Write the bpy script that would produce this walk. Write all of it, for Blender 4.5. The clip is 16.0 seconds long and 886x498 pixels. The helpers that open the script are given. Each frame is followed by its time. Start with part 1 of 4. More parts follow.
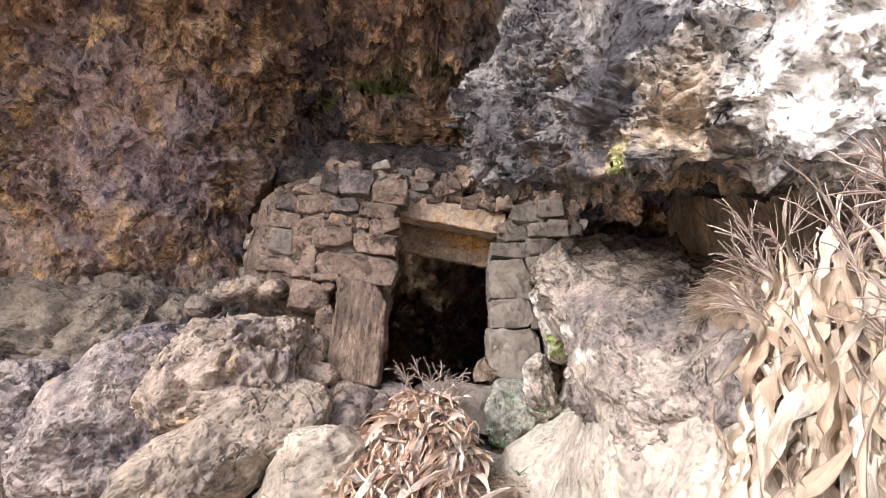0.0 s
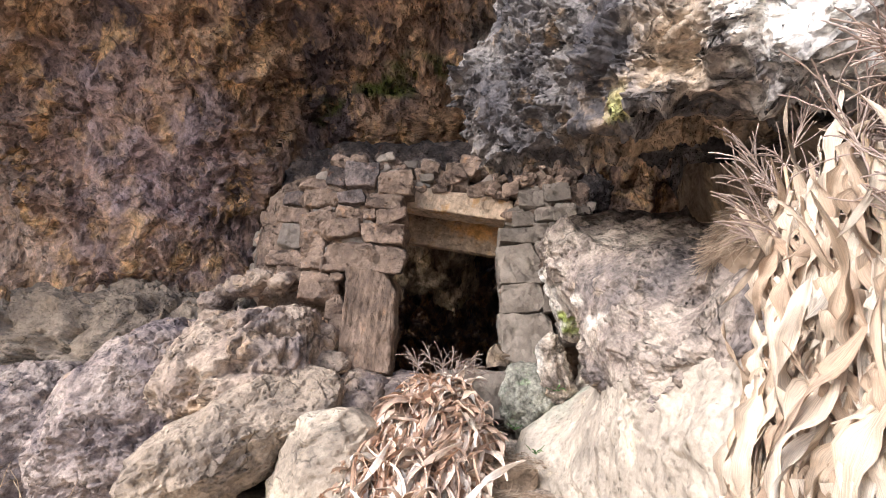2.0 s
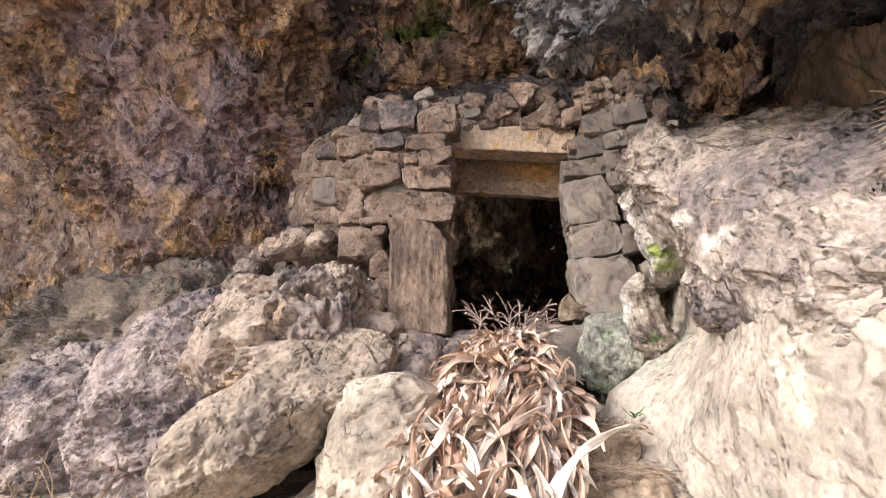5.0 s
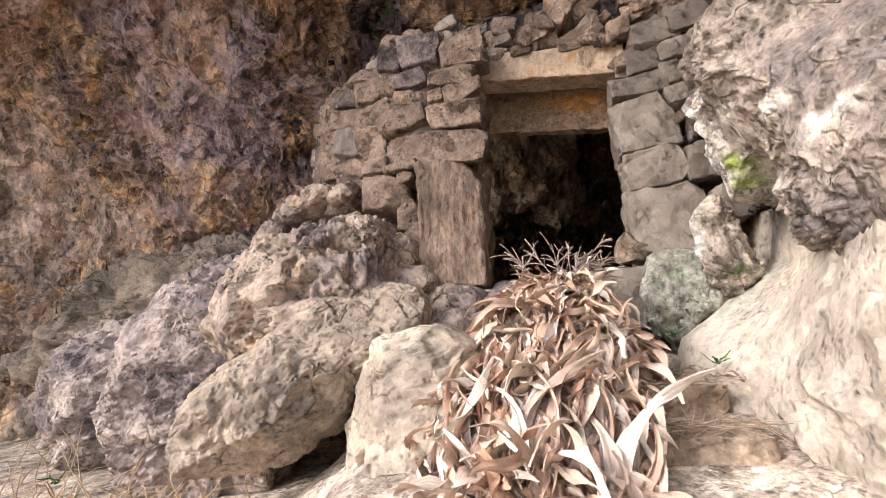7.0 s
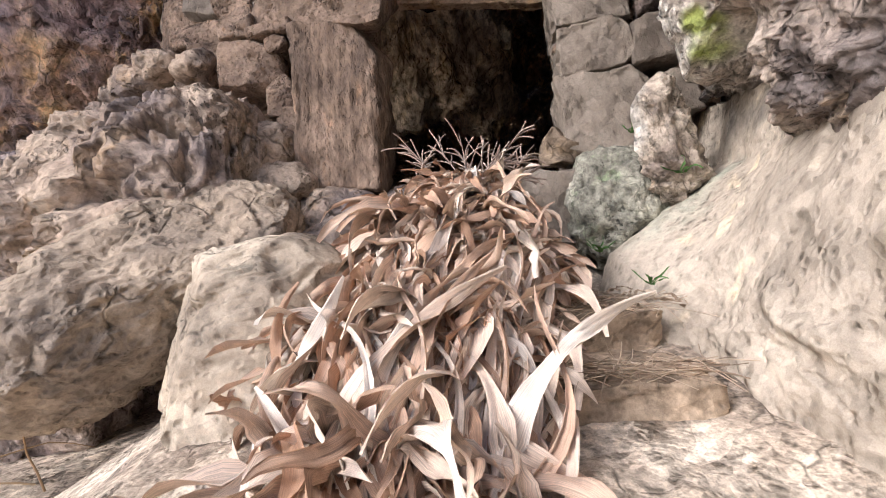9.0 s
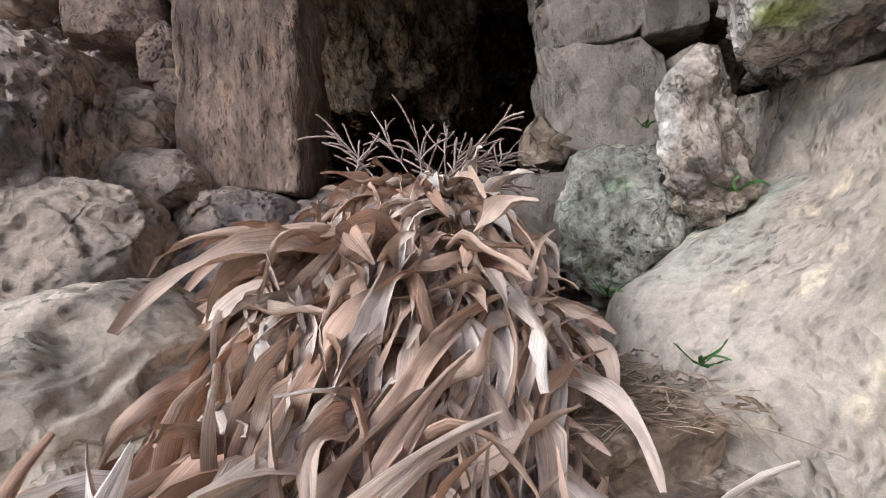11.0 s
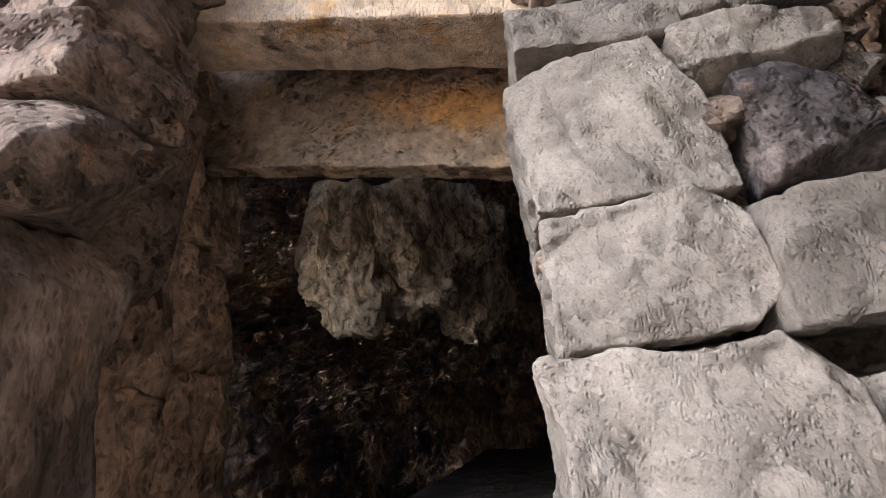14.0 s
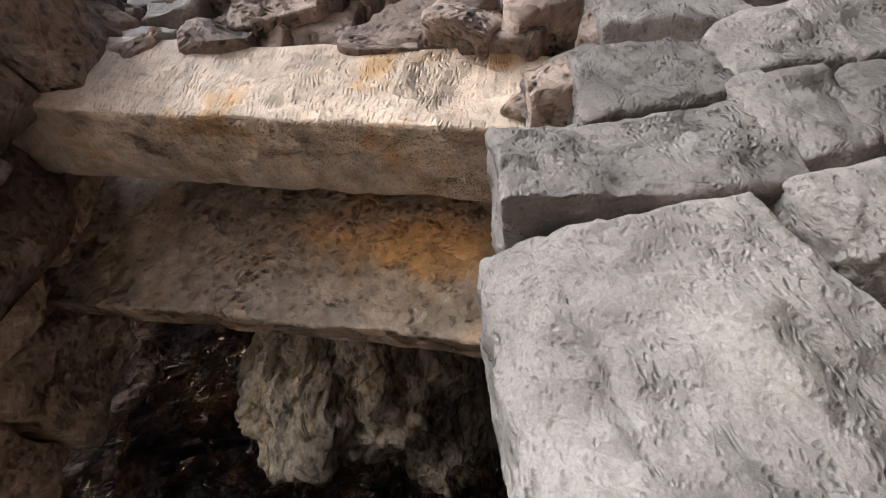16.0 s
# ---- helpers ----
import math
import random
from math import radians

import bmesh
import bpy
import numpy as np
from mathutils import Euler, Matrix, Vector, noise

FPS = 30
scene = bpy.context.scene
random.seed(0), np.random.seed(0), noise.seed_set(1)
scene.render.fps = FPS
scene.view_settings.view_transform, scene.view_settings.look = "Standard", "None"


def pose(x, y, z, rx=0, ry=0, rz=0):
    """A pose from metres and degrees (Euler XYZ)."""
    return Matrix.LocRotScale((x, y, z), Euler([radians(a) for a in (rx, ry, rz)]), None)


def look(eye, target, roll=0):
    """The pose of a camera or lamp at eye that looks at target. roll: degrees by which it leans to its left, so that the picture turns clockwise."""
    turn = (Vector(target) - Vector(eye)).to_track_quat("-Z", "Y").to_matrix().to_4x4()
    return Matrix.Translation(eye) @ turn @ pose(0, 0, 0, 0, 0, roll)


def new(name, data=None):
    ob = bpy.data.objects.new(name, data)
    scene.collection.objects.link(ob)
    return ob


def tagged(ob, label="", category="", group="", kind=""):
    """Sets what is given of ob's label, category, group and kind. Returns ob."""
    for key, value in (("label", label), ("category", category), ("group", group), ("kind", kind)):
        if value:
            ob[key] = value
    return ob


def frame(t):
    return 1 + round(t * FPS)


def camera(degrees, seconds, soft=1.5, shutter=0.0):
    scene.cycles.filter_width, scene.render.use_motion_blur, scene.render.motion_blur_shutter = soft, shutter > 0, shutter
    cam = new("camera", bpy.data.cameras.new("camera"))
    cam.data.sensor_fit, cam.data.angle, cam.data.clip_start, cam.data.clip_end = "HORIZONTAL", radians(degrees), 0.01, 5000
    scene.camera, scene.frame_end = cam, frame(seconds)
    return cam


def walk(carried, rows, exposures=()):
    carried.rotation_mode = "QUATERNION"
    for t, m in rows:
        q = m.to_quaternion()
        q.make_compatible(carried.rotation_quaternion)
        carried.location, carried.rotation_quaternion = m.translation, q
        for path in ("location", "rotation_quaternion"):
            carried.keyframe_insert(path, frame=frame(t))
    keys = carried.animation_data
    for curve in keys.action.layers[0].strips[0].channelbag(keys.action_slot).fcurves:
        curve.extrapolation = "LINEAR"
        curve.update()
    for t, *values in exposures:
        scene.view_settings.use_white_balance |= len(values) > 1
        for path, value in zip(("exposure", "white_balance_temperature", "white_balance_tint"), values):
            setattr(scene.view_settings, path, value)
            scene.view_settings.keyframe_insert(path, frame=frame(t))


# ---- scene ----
cam = camera(87, 16.0, soft=1.0)
PATH = [
    (0, (0.039, 0.056, 1.844), (-0.01, 2.761, 2.566), 2.9),
    (0.5, (0.013, 0.091, 1.788), (-0.031, 2.796, 2.507), 2.8),
    (1, (0.017, 0.136, 1.631), (-0.045, 2.838, 2.36), 2.5),
    (1.5, (0.028, 0.172, 1.551), (-0.049, 2.87, 2.296), 1.9),
    (2, (0.116, 0.171, 1.526), (-0.015, 2.849, 2.328), 1),
    (2.5, (0.062, 0.154, 1.558), (-0.116, 2.821, 2.391), 0.2),
    (3, (0.071, 0.221, 1.515), (-0.153, 2.881, 2.36), 0.4),
    (3.5, (0.027, 0.42, 1.424), (-0.256, 3.095, 2.198), 0.5),
    (4, (0.017, 0.679, 1.368), (-0.314, 3.375, 2.045), -1.2),
    (4.2, (-0.004, 0.819, 1.397), (-0.357, 3.52, 2.047), -1.6),
    (6.3, (-0.015, 1.119, 1.41), (-0.556, 3.777, 2.103), -1.8),
    (6.5, (-0.017, 1.21, 1.394), (-0.584, 3.874, 2.047), -2.3),
    (7, (-0.003, 1.536, 1.25), (-0.728, 4.187, 1.782), -4.6),
    (7.5, (0.048, 1.912, 1.404), (-0.745, 4.571, 1.784), -5.7),
    (8, (0.053, 2.1, 1.289), (-0.678, 4.794, 1.513), -5.6),
    (8.5, (0.091, 2.188, 1.249), (-0.51, 4.92, 1.383), -4.4),
    (8.7, (0.133, 2.282, 1.172), (-0.389, 5.032, 1.271), -4.5),
    (10.8, (0.053, 3.153, 1.422), (-0.094, 5.947, 1.323), -3.7),
    (11, (0.067, 3.266, 1.417), (-0.09, 6.061, 1.352), -3.5),
    (11.5, (0.2, 3.515, 1.429), (-0.027, 6.306, 1.488), -4.1),
    (12, (0.447, 3.763, 1.708), (0.148, 6.534, 1.981), -4.4),
    (12.5, (0.507, 3.92, 1.912), (0.176, 6.646, 2.464), -4),
    (13, (0.486, 4.21, 2.009), (0.105, 6.845, 2.88), -3.7),
    (13.5, (0.428, 4.472, 2.262), (0.003, 7.073, 3.205), -3.2),
    (14, (0.5, 4.725, 2.274), (0.076, 7.309, 3.263), -3),
    (14.5, (0.589, 4.952, 2.472), (0.231, 7.518, 3.532), -1.8),
    (15, (0.554, 5.209, 2.611), (0.277, 7.724, 3.811), -1),
    (15.5, (0.582, 5.299, 2.839), (0.281, 7.741, 4.175), -0.6),
    (16, (0.546, 5.26, 2.863), (0.245, 7.623, 4.334), -0.2),
]
EXPOSURE = [(0, 0.95, 5850, 13), (4, 0.95, 5950, 13), (7, 0.95, 6100, 14), (8.7, 0.8, 6000, 14), (10.8, 0.25, 5450, 12), (12.5, 0.5, 5400, 8), (13, 0.75, 5400, 10), (13.5, 1.33, 5400, 11), (15, 1.4, 5250, 9), (16, 1.35, 5150, 7)]
walk(cam, [(t, look(eye, target, roll)) for t, eye, target, roll in PATH], EXPOSURE)

# ---- daylight ----
world = bpy.data.worlds.new("sky")
scene.world = world
world.use_nodes = True
wn, wl = world.node_tree.nodes, world.node_tree.links
sky = wn.new("ShaderNodeTexSky")
sky.sky_type, sky.sun_disc = "NISHITA", False
SUN_ELEV, SUN_AZ = 37.0, 228.0
sky.sun_elevation, sky.sun_rotation = radians(SUN_ELEV), radians(SUN_AZ)
sky.dust_density, sky.ozone_density = 4.0, 0.6
wl.new(sky.outputs[0], wn["Background"].inputs[0])
wn["Background"].inputs[1].default_value = 0.15
sun = new("sun", bpy.data.lights.new("sun", "SUN"))
sun.data.energy, sun.data.angle, sun.data.color = 1.5, radians(34), (1.0, 0.98, 0.96)
sun_from = Vector((math.sin(radians(SUN_AZ)) * math.cos(radians(SUN_ELEV)), math.cos(radians(SUN_AZ)) * math.cos(radians(SUN_ELEV)), math.sin(radians(SUN_ELEV))))
sun.matrix_world = look(sun_from * 50, (0, 0, 0))

# ---- noise for shapes ----
_rng = np.random.RandomState(7)
_perm = np.concatenate([_rng.permutation(256)] * 3)
_grad = _rng.normal(size=(256, 3))
_grad /= np.linalg.norm(_grad, axis=1)[:, None]


def perlin(p):
    i = np.floor(p).astype(int)
    f = p - i
    i &= 255
    s = f * f * f * (f * (f * 6 - 15) + 10)
    out = 0.0
    for dx in (0, 1):
        for dy in (0, 1):
            for dz in (0, 1):
                h = _perm[_perm[_perm[i[:, 0] + dx] + i[:, 1] + dy] + i[:, 2] + dz]
                g = _grad[h]
                v = g[:, 0] * (f[:, 0] - dx) + g[:, 1] * (f[:, 1] - dy) + g[:, 2] * (f[:, 2] - dz)
                w = (s[:, 0] if dx else 1 - s[:, 0]) * (s[:, 1] if dy else 1 - s[:, 1]) * (s[:, 2] if dz else 1 - s[:, 2])
                out = out + v * w
    return out * 1.6


def fbm(p, octaves=4, gain=0.5):
    out, amp = 0.0, 1.0
    for k in range(octaves):
        out = out + amp * perlin(p * 2.03 ** k + 17.3 * k)
        amp *= gain
    return out


def facets(p, seed=0, tilt=1.0):
    """Chipped rock: every cell of a scattered grid is a small plane of its own slope and height, so that breaks between them are sharp."""
    i = np.floor(p).astype(int)
    best = np.full(len(p), 9.0)
    out = np.zeros(len(p))
    for dx in (-1, 0, 1):
        for dy in (-1, 0, 1):
            for dz in (-1, 0, 1):
                c = i + np.array([dx, dy, dz])
                w = (c + seed * 7) & 255
                h = _perm[_perm[_perm[w[:, 0]] + w[:, 1]] + w[:, 2]]
                off = p - c - 0.5 - 0.42 * _grad[h]
                d = np.einsum("ij,ij->i", off, off)
                near = d < best
                best = np.where(near, d, best)
                h2 = _perm[h + 91]
                val = tilt * np.einsum("ij,ij->i", off, _grad[h2]) + _grad[h2, 2] * 0.5
                out = np.where(near, val, out)
    return out


def karst(p, size, lump, ridge, pit, fine, stretch=1.0):
    """Relief of weathered limestone, in metres: lumps, chipped facets with sharp breaks, round pits and fine grain."""
    q = p / size * np.array([1.0, 1.0, stretch])
    warp = np.stack([fbm(q * 1.6 + 3.0, 3), fbm(q * 1.6 + 13.0, 3), fbm(q * 1.6 + 23.0, 3)], axis=1)
    q = q + 0.16 * warp
    rugged = np.clip(fbm(q * 0.8 + 91.0, 2) * 2.2 + 0.7, 0.2, 1.5)
    out = lump * (fbm(q, 3) + 0.5 * (1 - 2 * np.abs(perlin(q * 0.7 + 41.0))))
    out = out + ridge * (0.9 * facets(q * 1.9, 1) + rugged * (0.6 * facets(q * 4.3 + 0.5 * warp, 2) + 0.3 * facets(q * 9.1 + warp, 3)))
    for s in (3.1, 6.3):
        out = out - pit * (3.1 / s) * np.clip(rugged, 0.3, 1.3) * np.clip(perlin(q * s + 31.0) - 0.16, 0, 0.4) * 2.8
    creases = 2 * np.abs(perlin(q * 7.0 + 50.0)) + np.abs(perlin(q * 15.0 + 70.0)) - 0.8
    return out + fine * rugged * (1.2 * creases + 0.3 * facets(q * 13.0, 4))


# ---- mesh helpers ----
def mesh_from(name, verts, faces, smooth=True):
    me = bpy.data.meshes.new(name)
    verts = np.asarray(verts, dtype=np.float32)
    if isinstance(faces, np.ndarray):
        n, k = faces.shape
        me.vertices.add(len(verts))
        me.vertices.foreach_set("co", verts.ravel())
        me.loops.add(n * k)
        me.loops.foreach_set("vertex_index", faces.astype(np.int32).ravel())
        me.polygons.add(n)
        me.polygons.foreach_set("loop_start", np.arange(0, n * k, k, dtype=np.int32))
        me.update(calc_edges=True)
    else:
        me.from_pydata([tuple(map(float, v)) for v in verts], [], faces)
    me.validate()
    if smooth:
        me.polygons.foreach_set("use_smooth", np.ones(len(me.polygons), dtype=bool))
    me.update()
    return me


def thing(name, me, material, label="", category="", group="", kind="", parent=None):
    ob = new(name, me)
    if me is not None and material is not None and not me.materials:
        me.materials.append(material)
    ob.parent = parent
    return tagged(ob, label, category, group, kind)


_ico = {}


def icosphere(level):
    if level not in _ico:
        bm = bmesh.new()
        bmesh.ops.create_icosphere(bm, subdivisions=level, radius=1.0)
        bm.verts.ensure_lookup_table()
        _ico[level] = (np.array([v.co[:] for v in bm.verts]), np.array([[v.index for v in f.verts] for f in bm.faces]))
        bm.free()
    return _ico[level]


def broken(p, cuts, seed, near, far):
    """Flattens p against random planes, as a stone splits."""
    rng = np.random.RandomState(int(abs(seed) * 131) % 99991)
    for k in range(cuts):
        d = rng.normal(size=3)
        d /= np.linalg.norm(d)
        c = rng.uniform(near, far) * (p @ d).max()
        p = p - d * np.clip(p @ d - c, 0, None)[:, None] * 0.93
    return p


def blob(radii, seed, level=5, square=0.75, size=0.5, lump=0.1, ridge=0.03, pit=0.03, fine=0.01, turn=(0, 0, 0), at=(0, 0, 0), stretch=1.0, cuts=0):
    """A weathered rock: a rounded box, broken along a few planes, pushed in and out by the limestone relief, turned and set at its place."""
    d, faces = icosphere(level)
    p = np.sign(d) * np.abs(d) ** square
    p /= np.linalg.norm(p, axis=1)[:, None] ** 0.6
    p = broken(p, cuts, seed, 0.62, 0.9)
    n = p / np.array(radii)
    n /= np.linalg.norm(n, axis=1)[:, None]
    p = p * np.array(radii)
    off = np.array([seed * 3.7, seed * 1.3, seed * 2.1])
    p = p + n * karst(p + off, size, lump, ridge, pit, fine, stretch)[:, None]
    m = np.array(Euler([radians(a) for a in turn]).to_matrix())
    return p @ m.T + np.array(at), faces


def sheet(f, us, vs, size, lump, ridge, pit, fine, seed=0.0, stretch=1.0):
    """A rock face: f gives its plain shape over the grid us x vs, which the limestone relief then roughens."""
    u, v = np.meshgrid(us, vs, indexing="ij")
    p = f(u, v)
    a, b = np.gradient(p, axis=0), np.gradient(p, axis=1)
    n = np.cross(a, b)
    n /= np.linalg.norm(n, axis=2)[:, :, None] + 1e-9
    flat = p.reshape(-1, 3)
    flat = flat + n.reshape(-1, 3) * karst(flat + seed, size, lump, ridge, pit, fine, stretch)[:, None]
    nu, nv = len(us), len(vs)
    i = np.arange(nu * nv).reshape(nu, nv)
    faces = np.stack([i[:-1, :-1], i[1:, :-1], i[1:, 1:], i[:-1, 1:]], axis=-1).reshape(-1, 4)
    return flat, faces


def smooth_table(stations, values):
    """Values that glide between stations along one axis."""
    st, va = np.array(stations, float), np.array(values, float)

    def at(x):
        k = np.clip(np.searchsorted(st, x) - 1, 0, len(st) - 2)
        w = np.clip((x - st[k]) / (st[k + 1] - st[k]), 0, 1)
        w = w * w * (3 - 2 * w)
        return va[k] + (va[k + 1] - va[k]) * w[..., None] if va.ndim > 1 else va[k] + (va[k + 1] - va[k]) * w
    return at


def swept(stations, profiles):
    """A face that runs along y: at each station a profile of (x, z) points; u is y, v runs from 0 to 1 along the profile."""
    pr = np.array(profiles, float)
    st = np.array(stations, float)
    n = pr.shape[1]

    def f(u, v):
        k = np.clip(np.searchsorted(st, u) - 1, 0, len(st) - 2)
        w = np.clip((u - st[k]) / (st[k + 1] - st[k]), 0, 1)
        w = (w * w * (3 - 2 * w))[..., None]
        q = v * (n - 1)
        j = np.clip(q.astype(int), 0, n - 2)
        c = (q - j)[..., None]
        lo = pr[k, j] + (pr[k, j + 1] - pr[k, j]) * c
        hi = pr[k + 1, j] + (pr[k + 1, j + 1] - pr[k + 1, j]) * c
        xz = lo + (hi - lo) * w
        return np.stack([xz[..., 0], u, xz[..., 1]], axis=-1)
    return f


# ---- materials ----
def nodes_of(name):
    m = bpy.data.materials.new(name)
    m.use_nodes = True
    return m, m.node_tree.nodes, m.node_tree.links, m.node_tree.nodes["Principled BSDF"]


def noise_node(nt, lk, co, scale, detail=6, rough=0.6, distort=0.0):
    n = nt.new("ShaderNodeTexNoise")
    n.inputs["Scale"].default_value, n.inputs["Detail"].default_value = scale, detail
    n.inputs["Roughness"].default_value, n.inputs["Distortion"].default_value = rough, distort
    lk.new(co, n.inputs["Vector"])
    return n.outputs["Fac"]


def ramp_node(nt, lk, fac, stops):
    r = nt.new("ShaderNodeValToRGB")
    el = r.color_ramp.elements
    while len(el) < len(stops):
        el.new(0.5)
    for e, (pos, c) in zip(el, stops):
        e.position = pos
        e.color = (*c, 1) if isinstance(c, tuple) else (c, c, c, 1)
    lk.new(fac, r.inputs[0])
    return r.outputs[0]


def mix_node(nt, lk, fac, a, b, blend="MIX"):
    n = nt.new("ShaderNodeMix")
    n.data_type, n.blend_type = "RGBA", blend
    for sock, val in ((n.inputs[0], fac), (n.inputs[6], a), (n.inputs[7], b)):
        if isinstance(val, (int, float)):
            sock.default_value = val
        elif isinstance(val, tuple):
            sock.default_value = (*val, 1)
        else:
            lk.new(val, sock)
    return n.outputs[2]


def near_node(nt, lk, co, centre, radii, soft=0.5, wobble=None):
    """1 within an ellipsoid round a place, fading to 0 at its edge, which a noise makes ragged."""
    sub = nt.new("ShaderNodeVectorMath")
    sub.operation = "SUBTRACT"
    sub.inputs[1].default_value = centre
    lk.new(co, sub.inputs[0])
    div = nt.new("ShaderNodeVectorMath")
    div.operation = "DIVIDE"
    div.inputs[1].default_value = radii
    lk.new(sub.outputs[0], div.inputs[0])
    ln = nt.new("ShaderNodeVectorMath")
    ln.operation = "LENGTH"
    lk.new(div.outputs[0], ln.inputs[0])
    val = ln.outputs["Value"]
    if wobble is not None:
        ad = nt.new("ShaderNodeMath")
        ad.operation = "MULTIPLY_ADD"
        ad.inputs[1].default_value, ad.inputs[2].default_value = 2.4, -1.2
        lk.new(wobble, ad.inputs[0])
        sm = nt.new("ShaderNodeMath")
        sm.operation = "ADD"
        lk.new(val, sm.inputs[0])
        lk.new(ad.outputs[0], sm.inputs[1])
        val = sm.outputs[0]
    mr = nt.new("ShaderNodeMapRange")
    mr.inputs["From Min"].default_value, mr.inputs["From Max"].default_value = 1.0 - soft, 1.0
    mr.inputs["To Min"].default_value, mr.inputs["To Max"].default_value = 1.0, 0.0
    lk.new(val, mr.inputs["Value"])
    return mr.outputs[0]


def rock_material(name, light, mid, dark, patch, patch_at=0.62, moss=None, moss_at=0.7, scale=1.0, rough=0.85, bump=0.8, own=False, spec=0.3, speckle=0.5, spots=(), stretch=1.0, chips=None, cracks=2.6, mottle=1.0, seams=0.5, flake=0.5, facet=0.7, bands=None, finest=62):
    """Limestone: broad changes of colour, patches of another tint, dark grain in the pits, and fine relief. spots: places of another colour."""
    m, nt, lk, bs = nodes_of(name)
    tc = nt.new("ShaderNodeTexCoord")
    raw = co = tc.outputs["Object"]
    if own:
        info = nt.new("ShaderNodeObjectInfo")
        add = nt.new("ShaderNodeVectorMath")
        sc = nt.new("ShaderNodeVectorMath")
        sc.operation = "SCALE"
        sc.inputs[0].default_value = (37.0, 53.0, 71.0)
        lk.new(info.outputs["Random"], sc.inputs["Scale"])
        lk.new(co, add.inputs[0])
        lk.new(sc.outputs[0], add.inputs[1])
        co = add.outputs[0]
    if stretch != 1.0:
        st = nt.new("ShaderNodeVectorMath")
        st.operation = "MULTIPLY"
        st.inputs[1].default_value = (1, 1, stretch)
        lk.new(co, st.inputs[0])
        co = st.outputs[0]
    broad = noise_node(nt, lk, co, 1.1 * scale, 6, 0.56)
    col = ramp_node(nt, lk, broad, [(0.38, dark), (0.5, mid), (0.62, light)])
    pt = noise_node(nt, lk, co, 2.6 * scale, 6, 0.58)
    pm = ramp_node(nt, lk, pt, [(patch_at - 0.05, 0.0), (patch_at + 0.05, 1.0)])
    col = mix_node(nt, lk, pm, col, patch)
    if moss:
        mn = noise_node(nt, lk, co, 1.7 * scale, 7, 0.62)
        mm = ramp_node(nt, lk, mn, [(moss_at - 0.03, 0.0), (moss_at + 0.05, 1.0)])
        col = mix_node(nt, lk, mm, col, moss)
    for centre, radii, tint, soft in spots:
        col = mix_node(nt, lk, near_node(nt, lk, raw, centre, radii, soft, pt), col, tint)
    grain = noise_node(nt, lk, co, 42 * scale, 4, 0.6)
    gm = ramp_node(nt, lk, grain, [(0.34, 1 - speckle * 0.5), (0.52, 1.0), (0.7, 1.0 + speckle * 0.35)])
    col = mix_node(nt, lk, 1.0, col, gm, "MULTIPLY")
    grit = noise_node(nt, lk, co, 210, 5, 0.75)
    col = mix_node(nt, lk, 1.0, col, ramp_node(nt, lk, grit, [(0.36, 0.88), (0.5, 1.0), (0.64, 1.1)]), "MULTIPLY")
    mid_n = noise_node(nt, lk, co, 9 * scale, 5, 0.58)
    mm2 = ramp_node(nt, lk, mid_n, [(0.36, 1 - 0.38 * mottle), (0.5, 1.0), (0.68, 1 + 0.25 * mottle)])
    col = mix_node(nt, lk, 1.0, col, mm2, "MULTIPLY")
    vo = nt.new("ShaderNodeTexVoronoi")
    vo.inputs["Scale"].default_value = 15 * scale
    wv = nt.new("ShaderNodeVectorMath")
    wv.operation = "MULTIPLY_ADD"
    wv.inputs[1].default_value = (0.13 / scale, 0.13 / scale, 0.13 / scale)
    nz = nt.new("ShaderNodeTexNoise")
    nz.inputs["Scale"].default_value = 5 * scale
    nz.inputs["Detail"].default_value = 1
    lk.new(co, nz.inputs["Vector"])
    lk.new(nz.outputs["Color"], wv.inputs[0])
    lk.new(co, wv.inputs[2])
    lk.new(wv.outputs[0], vo.inputs["Vector"])
    if chips:
        mp = nt.new("ShaderNodeMapping")
        mp.inputs["Rotation"].default_value = (0, radians(chips[1]), 0)
        mp.inputs["Scale"].default_value = chips[2]
        vo.inputs["Scale"].default_value = chips[0]
        wv.inputs[1].default_value = (0.06, 0.06, 0.06)
        lk.new(wv.outputs[0], mp.inputs["Vector"])
        lk.new(mp.outputs[0], vo.inputs["Vector"])
    pits = ramp_node(nt, lk, vo.outputs["Distance"], [(0.05, 0.0), (0.45, 1.0)])
    col = mix_node(nt, lk, 0.12 if chips else 0.4, col, ramp_node(nt, lk, vo.outputs["Distance"], [(0.05, 0.15), (0.26, 1.0), (0.7, 1.15)]), "MULTIPLY")
    cr = nt.new("ShaderNodeTexVoronoi")
    cr.feature = "DISTANCE_TO_EDGE"
    cr.inputs["Scale"].default_value = cracks * scale
    lk.new(wv.outputs[0], cr.inputs["Vector"])
    where = ramp_node(nt, lk, pt, [(0.52, 1.0), (0.57, 0.0)])
    line = nt.new("ShaderNodeMath")
    line.operation = "MAXIMUM"
    lk.new(ramp_node(nt, lk, cr.outputs["Distance"], [(0.0, 0.0), (0.035, 1.0)]), line.inputs[0])
    lk.new(where, line.inputs[1])
    col = mix_node(nt, lk, seams, col, line.outputs[0], "MULTIPLY")
    if own:
        hue = nt.new("ShaderNodeHueSaturation")
        mr = nt.new("ShaderNodeMapRange")
        mr.inputs["To Min"].default_value, mr.inputs["To Max"].default_value = 0.72, 1.25
        lk.new(info.outputs["Random"], mr.inputs["Value"])
        lk.new(mr.outputs[0], hue.inputs["Value"])
        lk.new(col, hue.inputs["Color"])
        col = hue.outputs[0]
